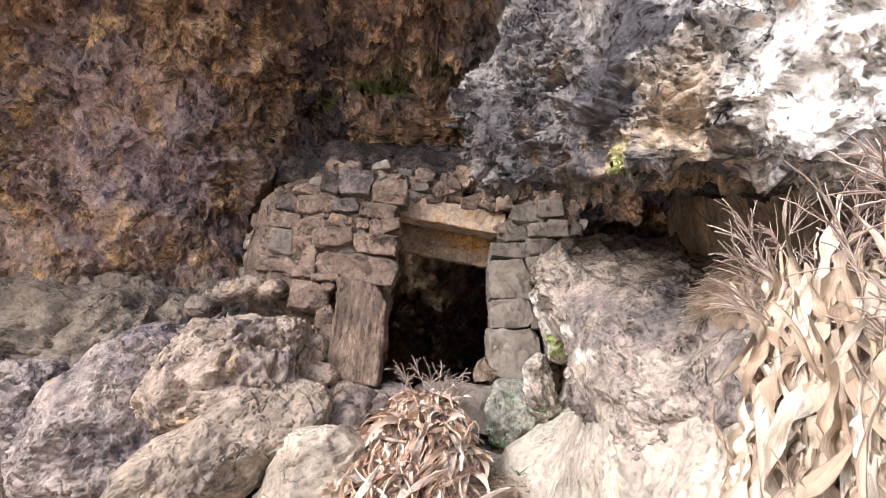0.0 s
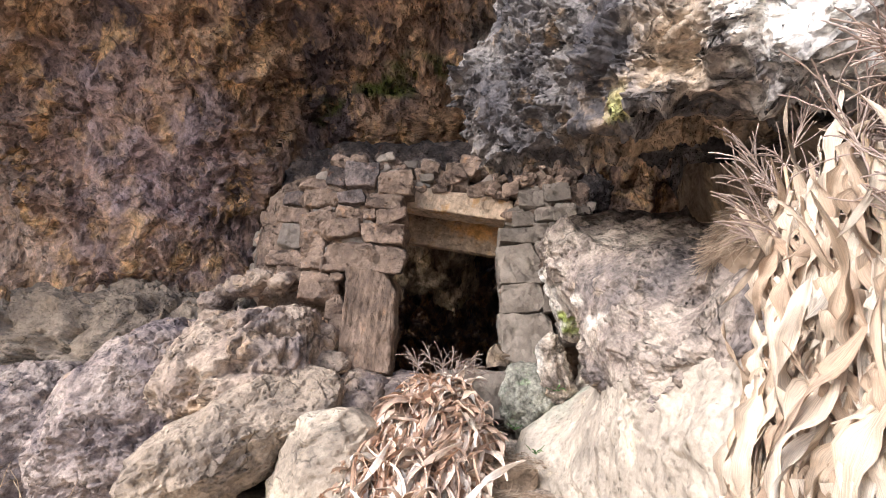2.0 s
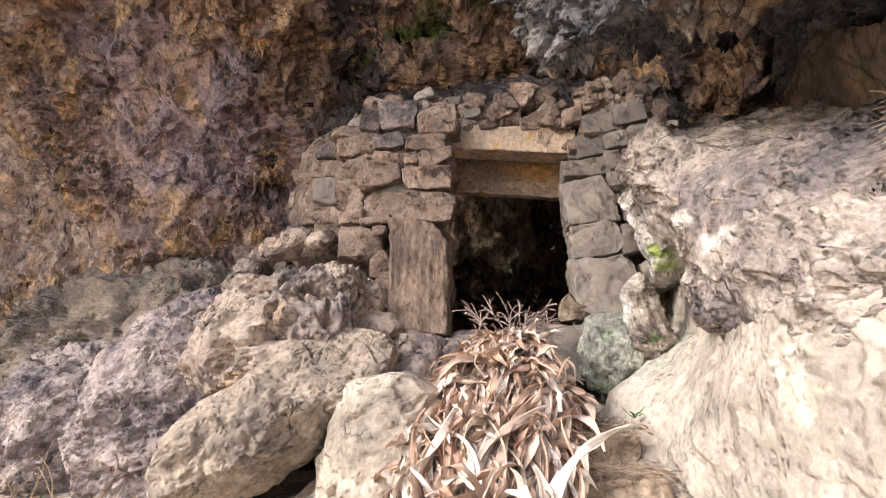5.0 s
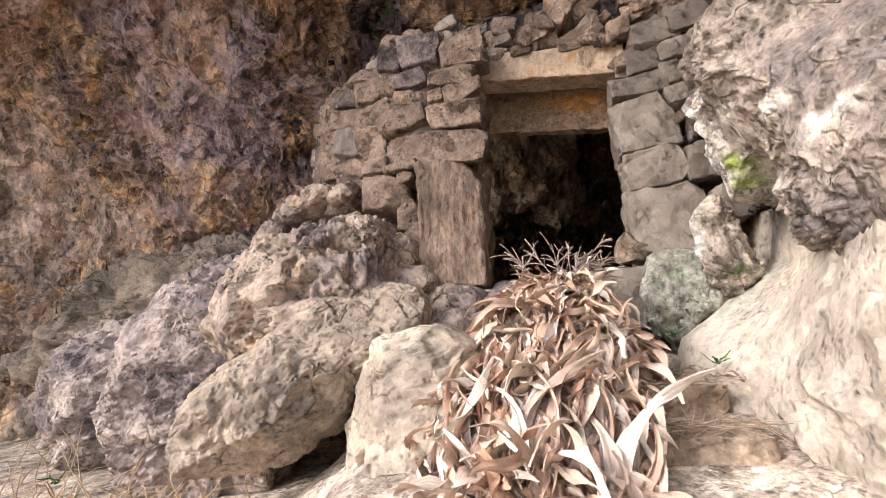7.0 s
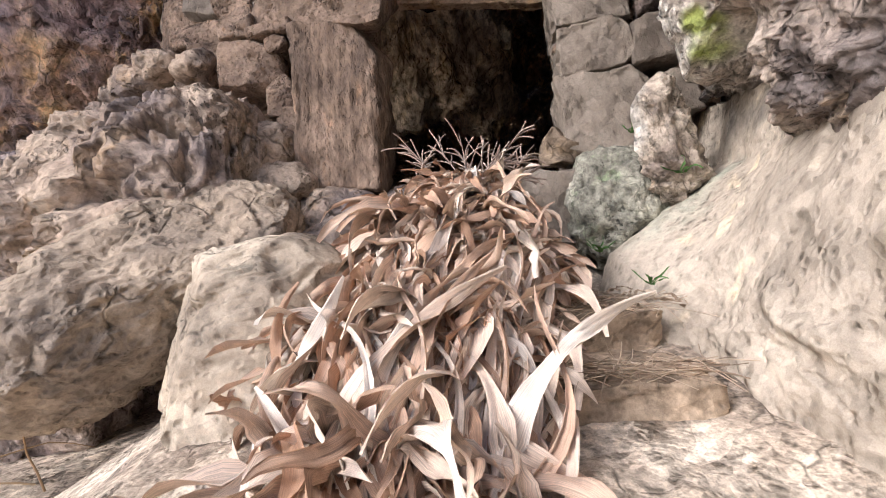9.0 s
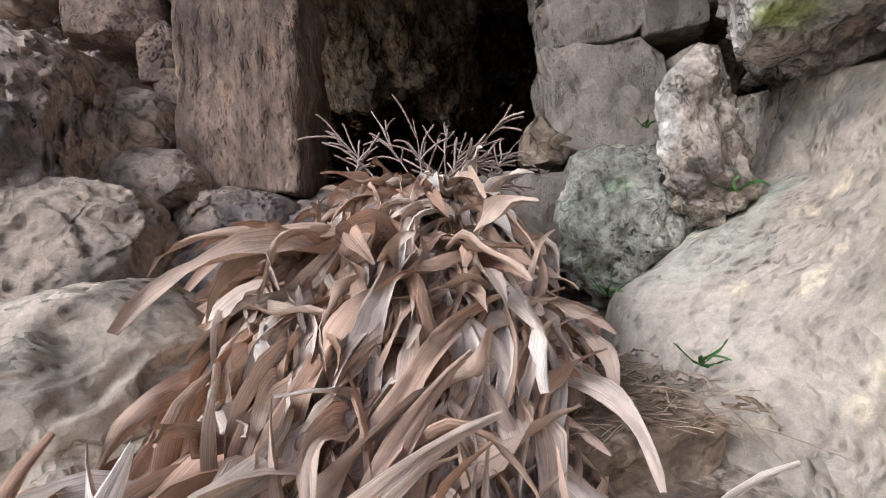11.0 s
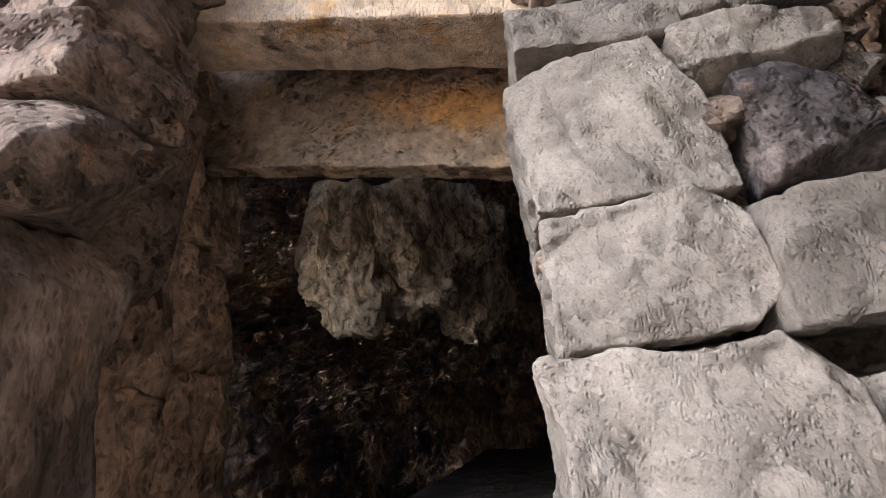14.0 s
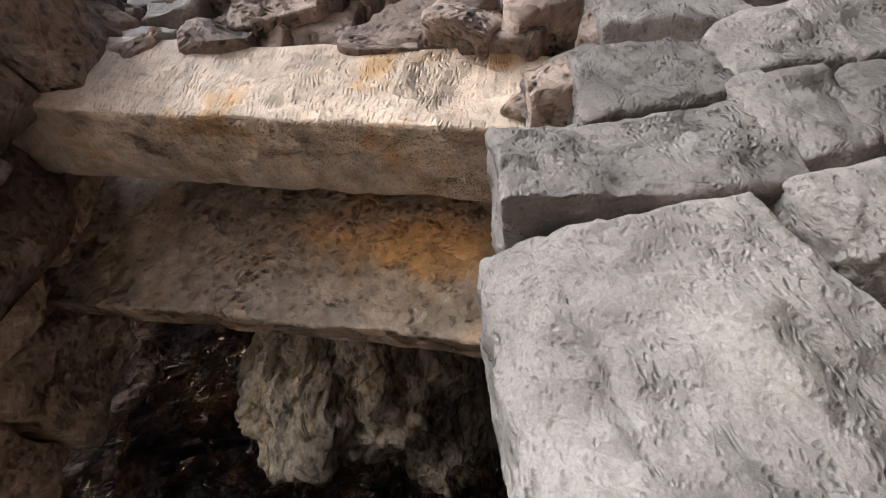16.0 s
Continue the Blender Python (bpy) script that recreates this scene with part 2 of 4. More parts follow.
    bs.inputs["Roughness"].default_value = rough
    bs.inputs["Specular IOR Level"].default_value = spec
    heights = []
    tint = None
    gn = nt.new("ShaderNodeTexNoise")
    gn.inputs["Scale"].default_value, gn.inputs["Detail"].default_value = 3.5 * scale, 1.0
    lk.new(co, gn.inputs["Vector"])
    gentle = nt.new("ShaderNodeVectorMath")
    gentle.operation = "MULTIPLY_ADD"
    gentle.inputs[1].default_value = (0.1 / scale, 0.1 / scale, 0.1 / scale)
    lk.new(gn.outputs["Color"], gentle.inputs[0])
    lk.new(co, gentle.inputs[2])
    if chips:
        mp2 = nt.new("ShaderNodeMapping")
        mp2.inputs["Rotation"].default_value = (0, radians(chips[1]), 0)
        mp2.inputs["Scale"].default_value = chips[2]
        lk.new(gentle.outputs[0], mp2.inputs["Vector"])
    for k, part_of in ((4.0, 0.8), (10.0, 0.85), (25.0, 0.6), (62.0, 0.3)):
        if k > finest:
            continue
        fl = nt.new("ShaderNodeTexVoronoi")
        fl.inputs["Scale"].default_value = k * (scale + 1) / 2
        src = gentle.outputs[0]
        if chips:
            src = mp2.outputs[0]
        lk.new(src, fl.inputs["Vector"])
        off = nt.new("ShaderNodeVectorMath")
        off.operation = "SUBTRACT"
        lk.new(src, off.inputs[0])
        lk.new(fl.outputs["Position"], off.inputs[1])
        way = nt.new("ShaderNodeVectorMath")
        way.operation = "SUBTRACT"
        way.inputs[1].default_value = (0.5, 0.5, 0.5)
        lk.new(fl.outputs["Color"], way.inputs[0])
        dot = nt.new("ShaderNodeVectorMath")
        dot.operation = "DOT_PRODUCT"
        lk.new(off.outputs[0], dot.inputs[0])
        lk.new(way.outputs[0], dot.inputs[1])
        sep = nt.new("ShaderNodeSeparateColor")
        lk.new(fl.outputs["Color"], sep.inputs[0])
        step = nt.new("ShaderNodeMath")
        step.operation = "MULTIPLY_ADD"
        step.inputs[1].default_value = flake * 0.3 / (k * (scale + 1) / 2)
        lk.new(sep.outputs[0], step.inputs[0])
        lk.new(dot.outputs["Value"], step.inputs[2])
        gain = nt.new("ShaderNodeMath")
        gain.operation = "MULTIPLY"
        gain.inputs[1].default_value = facet * part_of * 2.0
        lk.new(step.outputs[0], gain.inputs[0])
        heights.append((gain.outputs[0], 1.0))
        if k < 50:
            shade = ramp_node(nt, lk, sep.outputs[1], [(0.0, 1 - 0.16 * facet), (1.0, 1 + 0.14 * facet)])
            tint = shade if tint is None else mix_node(nt, lk, 1.0, tint, shade, "MULTIPLY")
    col = mix_node(nt, lk, 1.0, col, tint, "MULTIPLY")
    lk.new(col, bs.inputs["Base Color"])
    if bands:
        bv = nt.new("ShaderNodeTexWave")
        bv.inputs["Scale"].default_value, bv.inputs["Distortion"].default_value = bands[0], 11.0
        bv.inputs["Detail"].default_value, bv.inputs["Detail Scale"].default_value = 4.0, 0.7
        sq = nt.new("ShaderNodeVectorMath")
        sq.operation = "MULTIPLY"
        sq.inputs[1].default_value = (1.0, 0.6, 0.22)
        lk.new(co, sq.inputs[0])
        lk.new(sq.outputs[0], bv.inputs["Vector"])
        heights.append((bv.outputs["Fac"], bands[1]))
    last = None
    worn = ramp_node(nt, lk, noise_node(nt, lk, co, 1.9 * scale, 3, 0.5), [(0.36, 0.5 * bump), (0.6, bump)])
    for height, dist in heights + [(line.outputs[0], 0.028 * seams / scale), (mid_n, 0.03 * mottle / scale), (pits, (0.01 if chips else 0.025) / scale), (grain, 0.007 / scale if finest > 20 else 0.0), (grit, 0.0015 if finest > 40 else 0.0)]:
        if not dist:
            continue
        b = nt.new("ShaderNodeBump")
        b.inputs["Distance"].default_value = dist
        lk.new(worn, b.inputs["Strength"])
        lk.new(height, b.inputs["Height"])
        if last:
            lk.new(last, b.inputs["Normal"])
        last = b.outputs[0]
    lk.new(last, bs.inputs["Normal"])
    return m


MOSS = (0.15, 0.18, 0.04)
# far-left tan spot paints in daylight from outside; the purple one is lightened too
CEILING = rock_material("brown_cave_rock", (0.62, 0.41, 0.25), (0.40, 0.265, 0.185), (0.17, 0.125, 0.125), (0.80, 0.53, 0.28), 0.59, None, 0.72, 0.9, 0.6, 0.9, spec=0.45, stretch=0.7, facet=1.0, finest=12,
                        spots=[((-2.4, 8.5, 6.85), (0.8, 0.9, 0.26), MOSS, 0.7), ((-1.5, 8.1, 7.05), (0.9, 0.9, 0.2), MOSS, 0.7), ((-0.6, 7.8, 7.25), (0.8, 0.9, 0.2), MOSS, 0.7), ((-5.4, 7.2, 5.0), (2.4, 2.6, 2.4), (0.52, 0.395, 0.39), 1.0), ((-8.9, 6.3, 4.0), (2.6, 3.0, 3.6), (0.70, 0.54, 0.43), 0.8), ((0.9, 6.4, 7.6), (1.4, 2.0, 1.2), (0.26, 0.23, 0.21), 0.8)])
SMOOTH = rock_material("smooth_tan_boulder", (0.50, 0.41, 0.315), (0.37, 0.30, 0.23), (0.23, 0.19, 0.155), (0.44, 0.34, 0.24), 0.66, None, 0.8, 1.3, speckle=0.25, facet=0.38, flake=0.3, mottle=0.7, finest=30)
BOULDER = rock_material("pitted_grey_rock", (0.50, 0.40, 0.31), (0.35, 0.275, 0.22), (0.19, 0.155, 0.145), (0.48, 0.35, 0.235), 0.64, (0.14, 0.16, 0.09), 0.84, 1.3, speckle=0.3, finest=30, facet=0.5, mottle=0.8)
SCALY = rock_material("scaly_purple_grey_rock", (0.50, 0.415, 0.355), (0.355, 0.29, 0.26), (0.19, 0.155, 0.155), (0.44, 0.33, 0.24), 0.68, None, 0.84, 1.6, speckle=0.3, finest=30, facet=0.55, mottle=0.8)
# white near end: calcite plus painted daylight; ochre recess spot lightened as if lit
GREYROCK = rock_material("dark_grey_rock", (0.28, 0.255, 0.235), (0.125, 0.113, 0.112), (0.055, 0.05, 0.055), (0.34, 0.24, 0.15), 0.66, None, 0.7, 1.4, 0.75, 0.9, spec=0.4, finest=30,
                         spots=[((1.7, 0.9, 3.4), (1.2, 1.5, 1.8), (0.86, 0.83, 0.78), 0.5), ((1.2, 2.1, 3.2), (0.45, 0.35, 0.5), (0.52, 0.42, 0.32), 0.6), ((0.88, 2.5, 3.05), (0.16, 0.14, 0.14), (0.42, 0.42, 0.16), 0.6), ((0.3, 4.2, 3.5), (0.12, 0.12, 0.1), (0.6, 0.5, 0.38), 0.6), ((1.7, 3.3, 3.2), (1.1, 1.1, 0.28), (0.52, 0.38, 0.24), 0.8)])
LEDGE = rock_material("brown_grey_ledge_rock", (0.43, 0.37, 0.31), (0.295, 0.245, 0.21), (0.17, 0.147, 0.14), (0.46, 0.37, 0.28), 0.66, None, 0.8, 1.4, facet=0.5, finest=30,
                      spots=[((0.95, 4.85, 2.64), (0.1, 0.2, 0.07), (0.68, 0.63, 0.55), 0.6), ((0.97, 4.45, 2.44), (0.1, 0.2, 0.07), (0.68, 0.63, 0.55), 0.6), ((1.02, 4.04, 2.24), (0.1, 0.2, 0.07), (0.68, 0.63, 0.55), 0.6), ((1.06, 3.68, 2.02), (0.1, 0.2, 0.08), (0.68, 0.63, 0.55), 0.6), ((1.15, 5.15, 2.3), (0.6, 0.6, 0.5), (0.76, 0.735, 0.68), 0.7), ((1.15, 4.92, 2.08), (0.16, 0.12, 0.1), (0.28, 0.34, 0.09), 0.8), ((1.13, 4.83, 2.24), (0.15, 0.12, 0.1), (0.34, 0.40, 0.12), 0.6)])
# last spot paints the shade in the recess under the ledge
PALE = rock_material("pale_limestone", (0.55, 0.49, 0.405), (0.45, 0.395, 0.325), (0.36, 0.315, 0.26), (0.74, 0.64, 0.47), 0.66, None, 0.8, 1.3, 0.85, 0.6, speckle=0.2, seams=0.1, mottle=0.4, facet=0.35, flake=0.3, finest=30,
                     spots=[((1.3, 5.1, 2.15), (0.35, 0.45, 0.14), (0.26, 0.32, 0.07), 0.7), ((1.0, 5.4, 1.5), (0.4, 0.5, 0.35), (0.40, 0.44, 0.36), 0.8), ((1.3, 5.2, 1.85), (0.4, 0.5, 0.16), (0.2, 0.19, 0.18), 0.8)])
WHITE = rock_material("pale_tan_boulder", (0.58, 0.51, 0.41), (0.46, 0.39, 0.305), (0.31, 0.26, 0.205), (0.50, 0.41, 0.30), 0.66, (0.30, 0.34, 0.24), 0.78, 1.5, 0.85, 0.6, speckle=0.2, facet=0.4, mottle=0.6, finest=30)
STONE = rock_material("dressed_stone", (0.34, 0.25, 0.19), (0.245, 0.178, 0.133), (0.16, 0.115, 0.09), (0.33, 0.205, 0.125), 0.66, None, 0.7, 2.5, 0.85, 0.9, own=True, speckle=0.2, mottle=0.3, seams=0.0, flake=0.7, finest=30)
SLAB = rock_material("wavy_grained_slab", (0.30, 0.22, 0.165), (0.205, 0.148, 0.11), (0.115, 0.084, 0.065), (0.36, 0.235, 0.155), 0.66, None, 0.7, 3.2, 0.85, 0.9, speckle=0.2, mottle=0.6, seams=0.25, cracks=1.6, stretch=0.45, facet=0.35, bands=(4.0, 0.010))
STONE_GREY = rock_material("grey_dressed_stone", (0.31, 0.267, 0.225), (0.262, 0.224, 0.188), (0.21, 0.178, 0.148), (0.31, 0.27, 0.22), 0.68, (0.17, 0.20, 0.13), 0.84, 2.5, 0.85, 0.9, own=True, speckle=0.18, mottle=0.22, seams=0.0, flake=0.5, facet=0.36, chips=(80, 28, (1, 1, 0.7)))
STEP = rock_material("worn_step_rock", (0.48, 0.38, 0.28), (0.36, 0.28, 0.205), (0.23, 0.18, 0.135), (0.48, 0.36, 0.24), 0.66, None, 0.7, 1.6, 0.9, 0.5, own=True, speckle=0.25)
REVEAL = rock_material("red_brown_reveal_stone", (0.68, 0.49, 0.34), (0.57, 0.40, 0.275), (0.40, 0.28, 0.195), (0.58, 0.39, 0.23), 0.62, None, 0.7, 1.6, 0.85, 0.8, own=True, speckle=0.2, mottle=0.5, seams=0.0, flake=0.4)
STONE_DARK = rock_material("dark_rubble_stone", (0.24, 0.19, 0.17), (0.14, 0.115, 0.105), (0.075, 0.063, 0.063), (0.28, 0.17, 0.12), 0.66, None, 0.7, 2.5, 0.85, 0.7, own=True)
LINTEL = rock_material("tan_lintel_stone", (0.70, 0.54, 0.39), (0.60, 0.455, 0.32), (0.44, 0.345, 0.255), (0.58, 0.36, 0.17), 0.62, None, 0.7, 1.8, 0.85, 0.9, speckle=0.18, mottle=0.4, seams=0.0, flake=0.4, facet=0.5, chips=(88, 32, (1, 1, 0.3)))
INNER_LINTEL = rock_material("stained_lintel_stone", (0.56, 0.42, 0.29), (0.44, 0.33, 0.23), (0.28, 0.22, 0.165), (0.50, 0.34, 0.2), 0.62, None, 0.7, 1.8, 0.85, 0.8, speckle=0.2, mottle=0.35, seams=0.0, flake=0.2,
                             spots=[((0.5, 0.1, 0.0), (0.55, 0.6, 0.2), (0.66, 0.36, 0.13), 0.6)])
LEAN = rock_material("veined_tan_boulder", (0.70, 0.64, 0.55), (0.46, 0.395, 0.325), (0.24, 0.2, 0.17), (0.56, 0.45, 0.34), 0.64, None, 0.72, 2.6, 0.85, 0.7, speckle=0.2,
                     spots=[((0.86, 5.2, 1.85), (0.08, 0.2, 0.3), (0.60, 0.57, 0.52), 0.7)])
FOOT = rock_material("green_stained_rock", (0.50, 0.48, 0.41), (0.35, 0.345, 0.285), (0.21, 0.205, 0.17), (0.46, 0.46, 0.37), 0.62, (0.26, 0.31, 0.2), 0.62, 2.4, 0.85, 0.7, speckle=0.35)
FLOW = rock_material("tan_flowstone", (0.74, 0.60, 0.43), (0.60, 0.47, 0.33), (0.32, 0.25, 0.18), (0.66, 0.50, 0.30), 0.6, None, 0.72, 0.9, 0.7, 0.7, stretch=0.6, facet=0.4, finest=12)
EARTH = rock_material("trodden_earth", (0.62, 0.54, 0.44), (0.50, 0.42, 0.335), (0.32, 0.265, 0.215), (0.64, 0.56, 0.45), 0.66, None, 0.7, 2.0, 0.95, 0.6)

# ---- ground ----
ground_h = smooth_table([-60, -3, 0, 1.6, 2.3, 3.85, 5.2, 7.0, 60], [0.0, 0.15, 0.22, 0.0, 0.02, 0.57, 0.85, 1.3, 1.4])


def ground_at(x, y):
    h = ground_h(y)
    return np.where(x < -1.2, h * np.clip(1 - (-x - 1.2) / 1.2, 0.25, 1), h)


def ground_shape(u, v):
    return np.stack([u, v, ground_at(u, v)], axis=-1)


def stretched(near, far, n):
    t = np.linspace(-1, 1, n)
    return near * t + (far - near) * np.sign(t) * np.abs(t) ** 9


v, f = sheet(ground_shape, stretched(9, 400, 260), stretched(9, 400, 260), 1.2, 0.05, 0.015, 0.01, 0.006)
thing("ground", mesh_from("ground", v, f), EARTH, "trodden brown earth with straw, rising to the doorway", "ground", kind="structure")

# floor sheet over the ground; the chamber's shade is painted into its near-black colour
SHADED_EARTH = rock_material("shaded_cave_earth", (0.09, 0.072, 0.057), (0.065, 0.052, 0.042), (0.04, 0.032, 0.027), (0.09, 0.07, 0.05), 0.66, None, 0.7, 2.0, 0.95, 0.6)
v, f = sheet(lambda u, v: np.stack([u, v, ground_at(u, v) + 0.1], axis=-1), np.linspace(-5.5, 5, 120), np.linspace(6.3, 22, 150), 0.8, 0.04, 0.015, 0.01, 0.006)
thing("cave_floor", mesh_from("cave_floor", v, f), SHADED_EARTH, "earth floor inside the chamber, coloured dark to stand for the shade there", "floor", kind="structure")

# ---- the cave ----
arch = np.array([(2.2, 9.6), (3.6, 8.7), (5.0, 8.1), (6.6, 7.65), (7.6, 7.2), (8.4, 6.8), (9.1, 6.0), (9.7, 5.5), (10.8, 5.6), (12.4, 5.9), (13.9, 5.4), (17.0, 4.4), (21.0, 3.4), (22.5, 0.6)])

arch_left = np.array([(2.2, 9.6), (3.6, 8.7), (5.0, 8.1), (6.2, 7.5), (7.0, 6.8), (7.5, 6.0), (7.9, 5.2), (8.1, 4.4), (8.2, 3.6), (8.2, 2.8), (8.1, 2.0), (8.0, 1.2), (7.9, 0.5), (7.9, -0.1)])


def cave_shape(u, v):
    q = v * (len(arch) - 1)
    j = np.clip(q.astype(int), 0, len(arch) - 2)
    c = (q - j)[..., None]
    yz = arch[j] + (arch[j + 1] - arch[j]) * c
    side = np.clip((-u - 2.5) / 1.1, 0, 1)[..., None]
    side = side * side * (3 - 2 * side)
    yz = yz + (arch_left[j] + (arch_left[j + 1] - arch_left[j]) * c - yz) * side
    left = np.clip((-u - 2.6) / 4.6, 0, 2.2)
    y = yz[..., 0] - 0.9 * left - np.clip((yz[..., 0] - 9) * 0.8, 0, 3.6) * np.clip(left, 0, 1)
    z = yz[..., 1] - 1.5 * left * np.clip((yz[..., 1] - 1) / 6, 0, 1)
    right = np.clip((u - 1.0) / 4, 0, 1.5)
    return np.stack([u, y - 1.5 * right, z - 1.0 * right * np.clip(z / 6, 0, 1)], axis=-1)


v, f = sheet(cave_shape, np.linspace(-12.2, 6, 620), np.linspace(0, 1, 460), 1.25, 0.36, 0.17, 0.2, 0.05, 0.0, 0.6)
thing("cave_ceiling", mesh_from("cave_ceiling", v, f), CEILING, "overhanging brown cave roof with ochre and mossy patches", "cave", kind="structure")

v, f = blob((3.4, 0.6, 0.75), 83, 7, 0.7, 0.7, 0.2, 0.16, 0.16, 0.04, (0, 5, 0), (-0.9, 8.6, 6.85), 0.7)
thing("rock_lip", mesh_from("rock_lip", v, f), CEILING, "dark brown lip of rock behind the wall head", "rock", kind="structure")
# rock on the right: a lower face with a ledge, and the overhang above it
f_low = swept([-1.5, 0.5, 1.5, 2.5, 3.3, 4.4, 4.8, 5.3, 6.3], [
    [(1.5, -0.3), (1.5, 0.8), (1.45, 1.4), (1.5, 1.7), (1.7, 1.9), (3.0, 2.0)],
    [(1.3, -0.3), (1.3, 0.8), (1.25, 1.4), (1.35, 1.7), (1.6, 1.9), (3.0, 2.0)],
    [(1.2, -0.2), (1.2, 0.8), (1.2, 1.4), (1.3, 1.7), (1.6, 1.9), (3.0, 2.0)],
    [(1.1, 0.0), (1.1, 0.8), (1.14, 1.35), (1.32, 1.65), (1.6, 1.85), (3.0, 2.0)],
    [(0.98, 0.2), (1.0, 0.7), (1.05, 1.2), (1.1, 1.6), (1.4, 1.85), (3.0, 2.0)],
    [(0.82, 0.3), (0.9, 0.75), (1.0, 1.05), (1.2, 1.5), (1.45, 1.85), (3.0, 2.0)],
    [(0.68, 0.7), (0.78, 0.96), (0.98, 1.14), (1.3, 1.5), (1.48, 1.9), (3.0, 2.1)],
    [(0.55, 0.7), (0.7, 1.12), (1.02, 1.36), (1.42, 1.6), (1.5, 2.0), (3.0, 2.3)],
    [(0.9, 0.8), (1.15, 1.2), (1.4, 1.45), (1.55, 1.7), (1.6, 2.1), (3.0, 2.4)]])
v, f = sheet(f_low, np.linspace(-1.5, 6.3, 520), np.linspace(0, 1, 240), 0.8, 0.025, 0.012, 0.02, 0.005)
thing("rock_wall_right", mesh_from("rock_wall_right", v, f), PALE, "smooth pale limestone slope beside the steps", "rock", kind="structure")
f_ledge = swept([-1.5, 0.5, 1.5, 2.5, 3.1, 3.7, 4.35, 4.75, 5.1, 5.35, 6.2], [
    [(2.0, 1.05), (1.76, 1.5), (1.7, 1.8), (1.8, 2.0), (2.2, 2.1), (2.8, 2.2), (3.6, 2.2)],
    [(1.8, 1.05), (1.56, 1.5), (1.5, 1.8), (1.6, 2.0), (2.0, 2.1), (2.6, 2.2), (3.6, 2.2)],
    [(1.7, 1.05), (1.46, 1.5), (1.4, 1.8), (1.5, 2.0), (1.9, 2.1), (2.6, 2.2), (3.6, 2.2)],
    [(1.58, 0.91), (1.34, 1.36), (1.28, 1.66), (1.44, 2.05), (1.7, 2.28), (2.4, 2.4), (3.6, 2.4)],
    [(1.36, 0.97), (1.14, 1.42), (1.12, 1.72), (1.34, 2.02), (1.62, 2.28), (2.2, 2.5), (3.6, 2.5)],
    [(1.34, 1.17), (1.1, 1.62), (1.06, 1.92), (1.12, 2.3), (1.42, 2.6), (2.2, 2.72), (3.6, 2.7)],
    [(1.35, 1.4), (1.11, 1.85), (1.05, 2.15), (0.86, 2.6), (0.9, 2.95), (1.7, 3.02), (3.6, 3.0)],
    [(2.4, 2.2), (1.5, 2.1), (1.12, 2.2), (0.92, 2.6), (0.9, 2.95), (1.5, 3.15), (3.6, 3.1)],
    [(2.4, 2.05), (1.5, 1.95), (1.1, 2.02), (1.04, 2.4), (1.1, 2.8), (1.25, 3.4), (3.6, 3.5)],
    [(2.4, 2.05), (1.6, 1.98), (1.36, 2.05), (1.3, 2.4), (1.34, 2.8), (1.5, 3.4), (3.6, 3.5)],
    [(2.8, 2.2), (2.2, 2.1), (2.0, 2.25), (1.9, 2.5), (1.9, 2.9), (2.0, 3.4), (3.6, 3.5)]])
v, f = sheet(f_ledge, np.linspace(-1.5, 6.2, 520), np.linspace(0, 1, 340), 0.6, 0.042, 0.026, 0.045, 0.008, 8.0)
hole = np.exp(-(np.linalg.norm((v - np.array([1.47, 2.96, 2.06])) / np.array([0.12, 0.12, 0.1]), axis=1) ** 2))
v = v + hole[:, None] * np.array([0.14, 0.16, -0.02])
thing("rock_ledge", mesh_from("rock_ledge", v, f), LEDGE, "brown-grey limestone ledge with a white calcite rim", "rock", kind="structure")
f_over = swept([-1.5, 0.8, 1.5, 1.95, 2.5, 3.1, 4.15, 4.7, 5.2], [
    [(3.4, 2.4), (2.2, 2.4), (1.8, 2.3), (1.6, 2.4), (1.6, 2.9), (1.8, 3.6), (1.9, 5.0), (2.0, 9.4)],
    [(3.4, 2.4), (2.0, 2.5), (1.6, 2.4), (1.4, 2.45), (1.35, 2.9), (1.55, 3.6), (1.6, 5.0), (1.8, 9.4)],
    [(3.4, 2.6), (2.0, 2.6), (1.5, 2.5), (1.3, 2.6), (1.28, 3.0), (1.45, 3.6), (1.5, 5.0), (1.7, 9.2)],
    [(3.4, 2.8), (2.0, 2.85), (1.55, 2.75), (1.3, 2.85), (1.2, 3.15), (1.2, 3.7), (1.3, 5.0), (1.5, 9.0)],
    [(3.4, 3.0), (2.0, 3.1), (1.4, 3.05), (0.95, 3.0), (0.9, 3.35), (0.98, 3.9), (1.15, 5.0), (1.35, 8.8)],
    [(3.4, 3.1), (2.0, 3.3), (1.4, 3.25), (0.85, 3.25), (0.74, 3.7), (0.76, 4.3), (0.9, 5.2), (1.2, 8.6)],
    [(3.4, 3.5), (2.0, 3.7), (0.9, 3.6), (0.3, 3.52), (0.12, 3.9), (0.06, 4.45), (0.5, 5.2), (1.0, 8.2)],
    [(3.4, 3.7), (2.2, 4.0), (1.3, 3.95), (0.7, 4.0), (0.5, 4.3), (0.55, 4.7), (0.9, 5.5), (1.3, 8.0)],
    [(3.4, 4.0), (2.6, 4.4), (2.0, 4.5), (1.6, 4.6), (1.5, 4.8), (1.6, 5.2), (1.8, 6.0), (2.0, 7.8)]])
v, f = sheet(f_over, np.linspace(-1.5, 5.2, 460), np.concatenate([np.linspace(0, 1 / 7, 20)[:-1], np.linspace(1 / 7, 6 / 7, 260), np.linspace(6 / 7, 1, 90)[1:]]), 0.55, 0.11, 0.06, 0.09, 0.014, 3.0)
